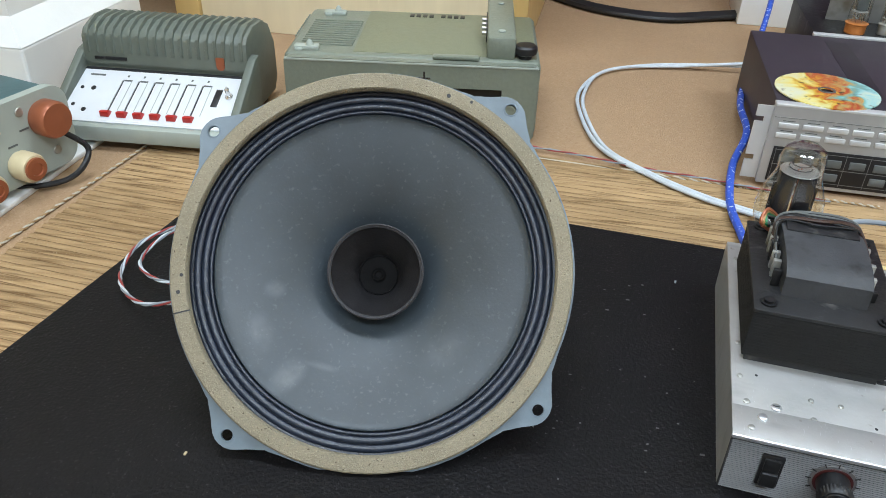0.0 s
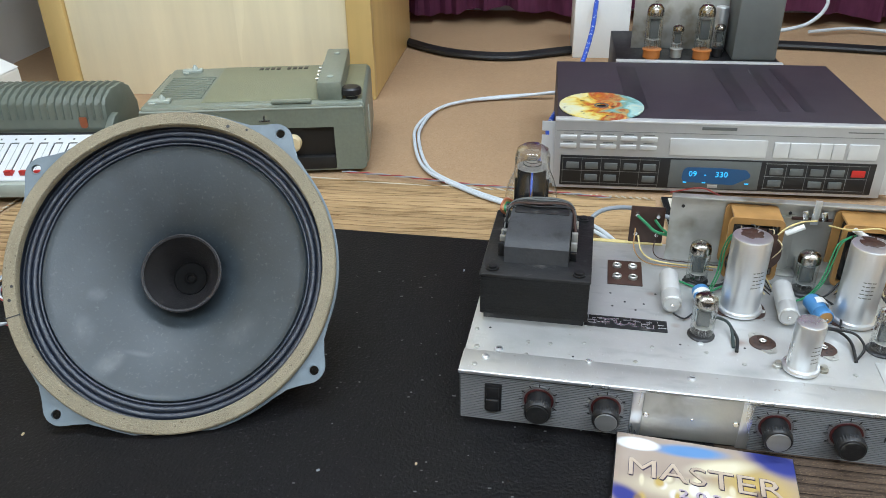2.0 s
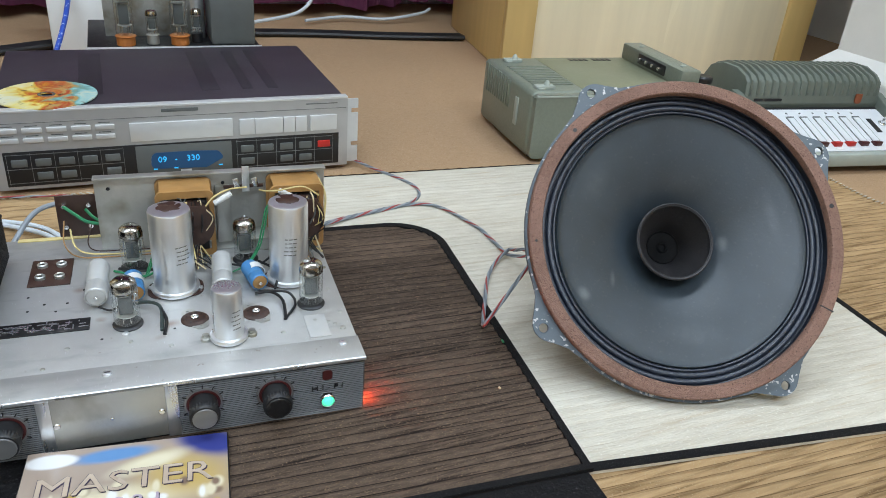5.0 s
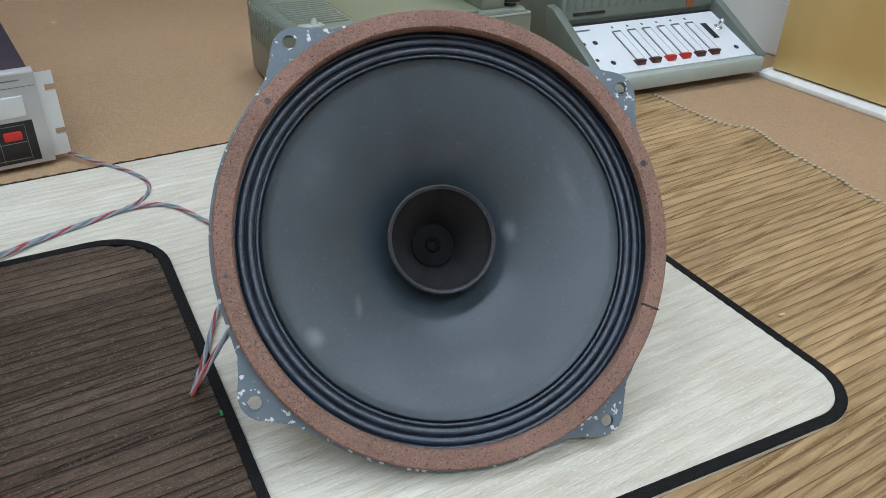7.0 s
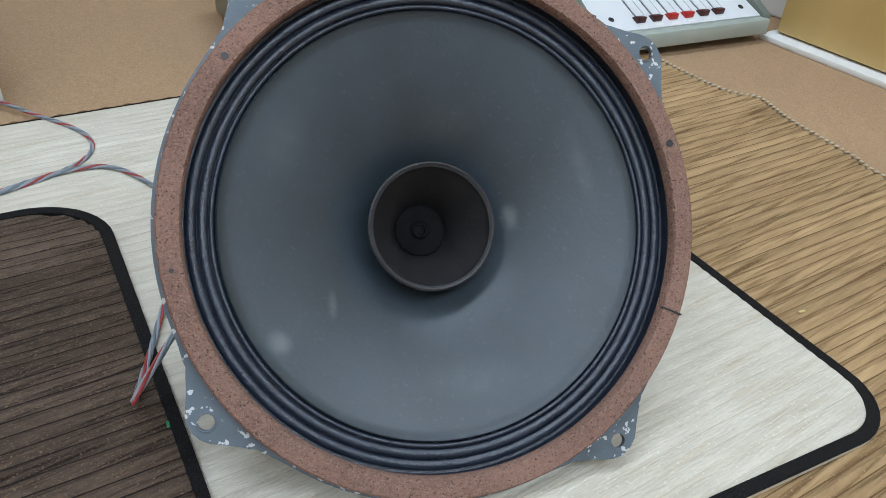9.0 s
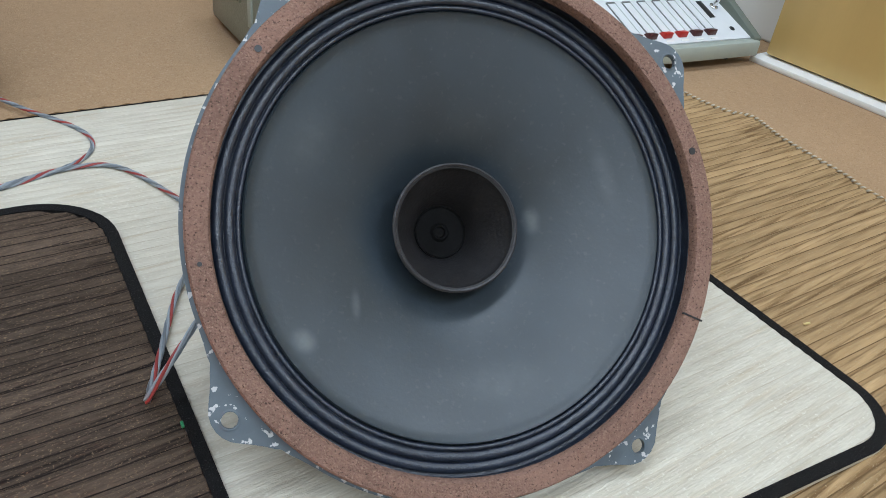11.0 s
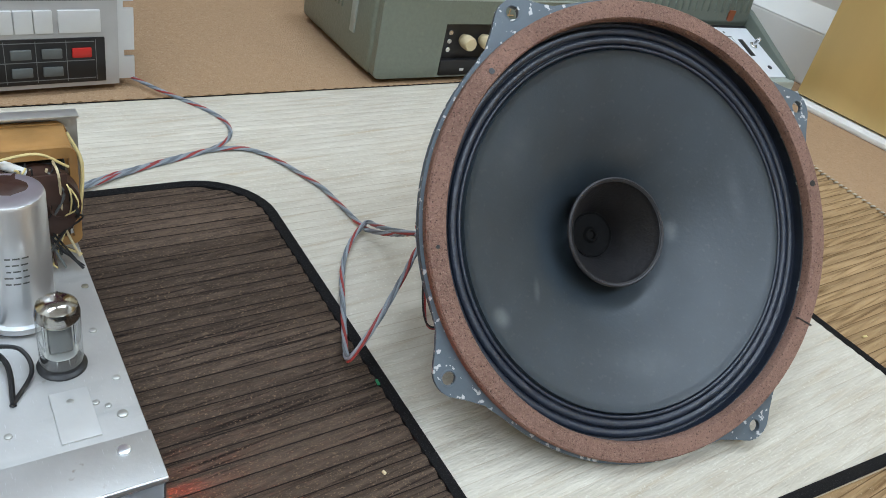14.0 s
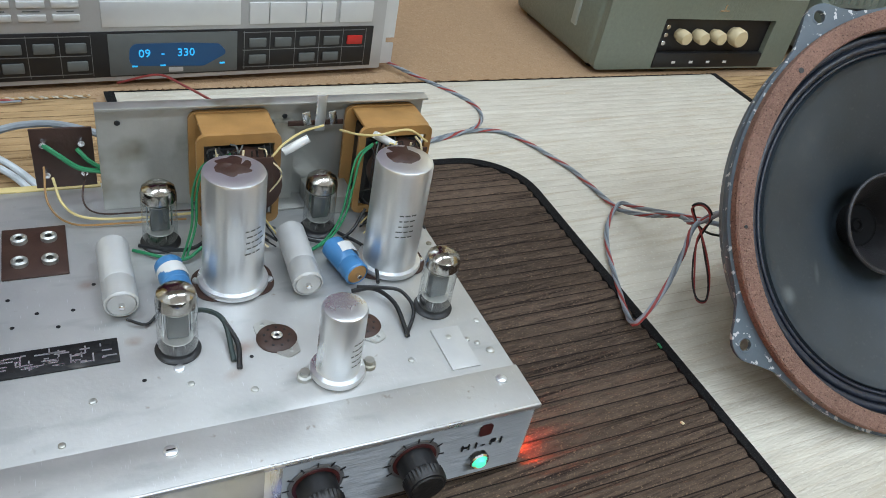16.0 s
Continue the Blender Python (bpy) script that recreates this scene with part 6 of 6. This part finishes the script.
part("can", rod(0.012, 0.083, 0.165, 24, 0.001, None, Matrix.Translation((0.186, 0.080, 0))), "alu_can", back)
carton = thing("white_box", pose(0.270, 1.62, 0), "white cardboard box by the curtain", "box")
part("box", box(0, 0.12, 0, 0.15, -0.003, 0.135, 0.003), "white_wall", carton)


# ---- cables ----
def cable(name, pts, strands, r, pitch, label, spread=1.0, steps=10):
    root = thing(name, pose(0, 0, 0), label, "cable")
    path = smooth_path(pts, steps)
    if len(strands) == 1:
        part("cable", sweep(path, r, 8), strands[0], root)
        return root
    for line, c in zip(twisted(path, len(strands), r * spread, pitch), strands):
        part("strand", sweep(line, r, 6), c, root)
    return root


M["slate_wire"] = material("slate_wire", (0.15, 0.17, 0.19), 0.5, 0, 0.15, 80, 0.1, 300, 20.0)
FOUR = ["grey_wire", "slate_wire", "grey_wire", "red_wire"]
cable("speaker_cable", [(0.535, 0.660, 0.020), (0.575, 0.720, 0.006), (0.640, 0.742, 0.0045), (0.705, 0.752, 0.005), (0.740, 0.735, 0.005), (0.763, 0.671, 0.005), (0.766, 0.640, 0.005), (0.766, 0.600, 0.006), (0.766, 0.583, 0.009), (0.772, 0.558, 0.020), (0.764, 0.523, 0.045), (0.747, 0.494, 0.061), (0.757, 0.480, 0.080), (0.775, 0.470, 0.092)], FOUR, 0.00105, 0.042, "twisted grey and red speaker wires", 1.1)
cable("speaker_cable", [(0.790, 0.490, 0.052), (0.768, 0.514, 0.049), (0.752, 0.532, 0.045), (0.762, 0.568, 0.024), (0.766, 0.590, 0.012), (0.740, 0.572, 0.008), (0.716, 0.542, 0.007), (0.688, 0.492, 0.008), (0.668, 0.455, 0.012), (0.668, 0.447, 0.022), (0.686, 0.452, 0.040), (0.715, 0.470, 0.055), (0.745, 0.490, 0.064), (0.768, 0.478, 0.086)], FOUR, 0.00105, 0.060, "grey and red speaker wires hanging in a loop", 1.1)
cable("speaker_cable", [(0.675, 0.925, 0.006), (0.700, 0.880, 0.004), (0.725, 0.835, 0.004), (0.734, 0.800, 0.004), (0.722, 0.770, 0.004), (0.690, 0.752, 0.004), (0.620, 0.734, 0.005), (0.540, 0.700, 0.010)], FOUR, 0.00105, 0.040, "twisted grey and red speaker wires on the mat", 1.1)
cable("thin_wire", [(0.747, 0.492, 0.062), (0.742, 0.498, 0.075), (0.746, 0.492, 0.080), (0.750, 0.484, 0.072), (0.746, 0.484, 0.050), (0.738, 0.468, 0.028), (0.734, 0.455, 0.018), (0.741, 0.451, 0.018), (0.748, 0.463, 0.032), (0.748, 0.484, 0.056), (0.746, 0.492, 0.064)], ["black_wire", "red_wire"], 0.0008, 0.09, "thin dark and red wire knotted behind the driver", 1.0)
cable("thin_wire", [(0.746, 0.492, 0.062), (0.760, 0.484, 0.055), (0.790, 0.470, 0.055)], ["black_wire"], 0.0010, 0.05, "thin dark wire running into the knot")
cable("speaker_cable", [(-0.300, 0.620, 0.050), (-0.360, 0.622, 0.030), (-0.400, 0.613, 0.020), (-0.421, 0.579, 0.016), (-0.411, 0.530, 0.012), (-0.374, 0.498, 0.014), (-0.335, 0.496, 0.022), (-0.270, 0.520, 0.035)], ["grey_wire", "white_wire", "red_wire"], 0.00105, 0.044, "white and red speaker wires looping out of the driver", 1.1)
cable("speaker_cable", [(-0.300, 0.615, 0.052), (-0.360, 0.612, 0.032), (-0.398, 0.596, 0.022), (-0.402, 0.552, 0.016), (-0.359, 0.527, 0.018), (-0.300, 0.535, 0.030)], ["white_wire", "grey_wire", "red_wire"], 0.0010, 0.050, "second loop of white and red speaker wires", 1.0)
for off in (0.0, 0.0075):
    cable("signal_cable", [(0.290, 1.330, 0.012 + off), (0.144, 1.323 - off, 0.004), (0.060, 1.290, 0.003), (0.014, 1.244, 0.003), (-0.012 + off, 1.160, 0.003), (-0.008 + off, 1.080, 0.003), (0.025 + off, 0.965, 0.003), (0.091, 0.895 + off, 0.003), (0.155, 0.848 + off, 0.004), (0.215, 0.818 + off, 0.005), (0.270, 0.770 + off * 2, 0.008), (0.295 + off, 0.715, 0.012), (0.300 + off, 0.660, 0.020)], ["white_wire"], 0.0028, 0.03, "pale grey signal cable lying in a wide loop")
cable("mains_cable", [(0.315, 1.62, 0.12), (0.300, 1.50, 0.08), (0.270, 1.37, 0.03), (0.240, 1.24, 0.02), (0.2145, 1.10, 0.030), (0.2120, 1.00, 0.030), (0.192, 0.935, 0.012), (0.181, 0.845, 0.007), (0.185, 0.781, 0.007), (0.189, 0.735, 0.012), (0.193, 0.690, 0.035)], ["blue_cable"], 0.0048, 0.03, "blue braided mains cable with white flecks")
for k in range(3):
    dy = 0.012 * k
    cable("black_cable", [(-0.16, 1.74 + dy, 0.006), (-0.02, 1.62 + dy, 0.005), (0.12, 1.585 + dy, 0.005), (0.24, 1.63 + dy, 0.006), (0.40, 1.70 + dy, 0.006), (0.60, 1.72 + dy, 0.006), (0.80, 1.71 + dy, 0.005), (1.02, 1.665 + dy, 0.005), (1.19, 1.64 + dy, 0.006)], ["black_wire"], 0.0065, 0.03, "thick black cable running along the curtain")
cable("white_cable", [(0.62, 1.60, 0.05), (0.68, 1.68, 0.04), (0.80, 1.74, 0.05), (0.84, 1.76, 0.10), (0.78, 1.78, 0.15), (0.68, 1.76, 0.14)], ["white_wire"], 0.0042, 0.03, "white cable looping behind the power amplifier")
cable("white_cable", [(0.84, 1.84, 0.008), (0.95, 1.87, 0.010), (1.05, 1.84, 0.010), (1.16, 1.86, 0.02), (1.19, 1.87, 0.03)], ["white_wire"], 0.004, 0.03, "white cable lying under the curtain")
cable("black_cable", [(-0.590, 0.720, 0.060), (-0.572, 0.735, 0.030), (-0.585, 0.700, 0.006), (-0.66, 0.66, 0.004), (-0.74, 0.66, 0.004)], ["black_wire"], 0.0035, 0.03, "thin black cable under the control unit")
cable("grey_cable", [(0.245, 0.705, 0.030), (0.270, 0.740, 0.050), (0.310, 0.735, 0.060), (0.350, 0.690, 0.070)], ["grey_wire"], 0.0028, 0.03, "thin grey cable behind the chassis")
cable("thin_wire", [(-0.10, 0.945, 0.003), (0.0, 0.932, 0.003), (0.08, 0.915, 0.003), (0.16, 0.905, 0.003), (0.30, 0.880, 0.004)], ["grey_wire", "red_wire"], 0.0010, 0.05, "thin grey and red wires along the mat edge", 1.0)
cable("thin_wire", [(0.385, 0.905, 0.004), (0.415, 0.865, 0.030), (0.425, 0.80, 0.050), (0.425, 0.66, 0.10)], ["red_wire"], 0.0011, 0.05, "thin red wire running to the chassis panel")

# ---- specks on the mats ----
rnd = random.Random(11)
for x, y, c, l in ((0.678, 0.430, "green_wire", 0.005), (0.642, 0.366, "ivory", 0.0028), (1.115, 0.298, "yellow_wire", 0.006), (0.112, 0.666, "grey_wire", 0.004), (-0.252, 0.352, "ivory", 0.0035), (0.06, 0.30, "grey_wire", 0.003), (0.02, 0.335, "grey_wire", 0.003), (0.10, 0.35, "ivory", 0.0025), (0.20, 0.31, "ivory", 0.0028), (0.17, 0.29, "grey_wire", 0.003)):
    sp = tagged(part("crumb", box(-l / 2, l / 2, -0.0009, 0.0009, 0, 0.0014, 0.0004), c), "tiny green scrap of wire" if c == "green_wire" else "tiny pale crumb on the mat", "crumb", "crumbs")
    sp.matrix_basis = pose(x, y, 0.0060 if x > 0.4 and x < 0.7 else (0.0032 if x < 0.4 else 0.0), 0, 0, rnd.uniform(0, 180))

dust = random.Random(77)
own = bmesh.new()
for k in range(90):
    x, y = dust.uniform(-0.02, 0.24), dust.uniform(0.24, 0.66)
    s = dust.uniform(0.0004, 0.0013)
    box(x, x + s * dust.uniform(1, 3), y, y + s, 0.0032, 0.0032 + s * 0.6, 0, 1, own)
tagged(part("dust_flecks", own, "key_grey"), "fine grey dust flecks strewn over the black mat", "dust", "", "stuff")
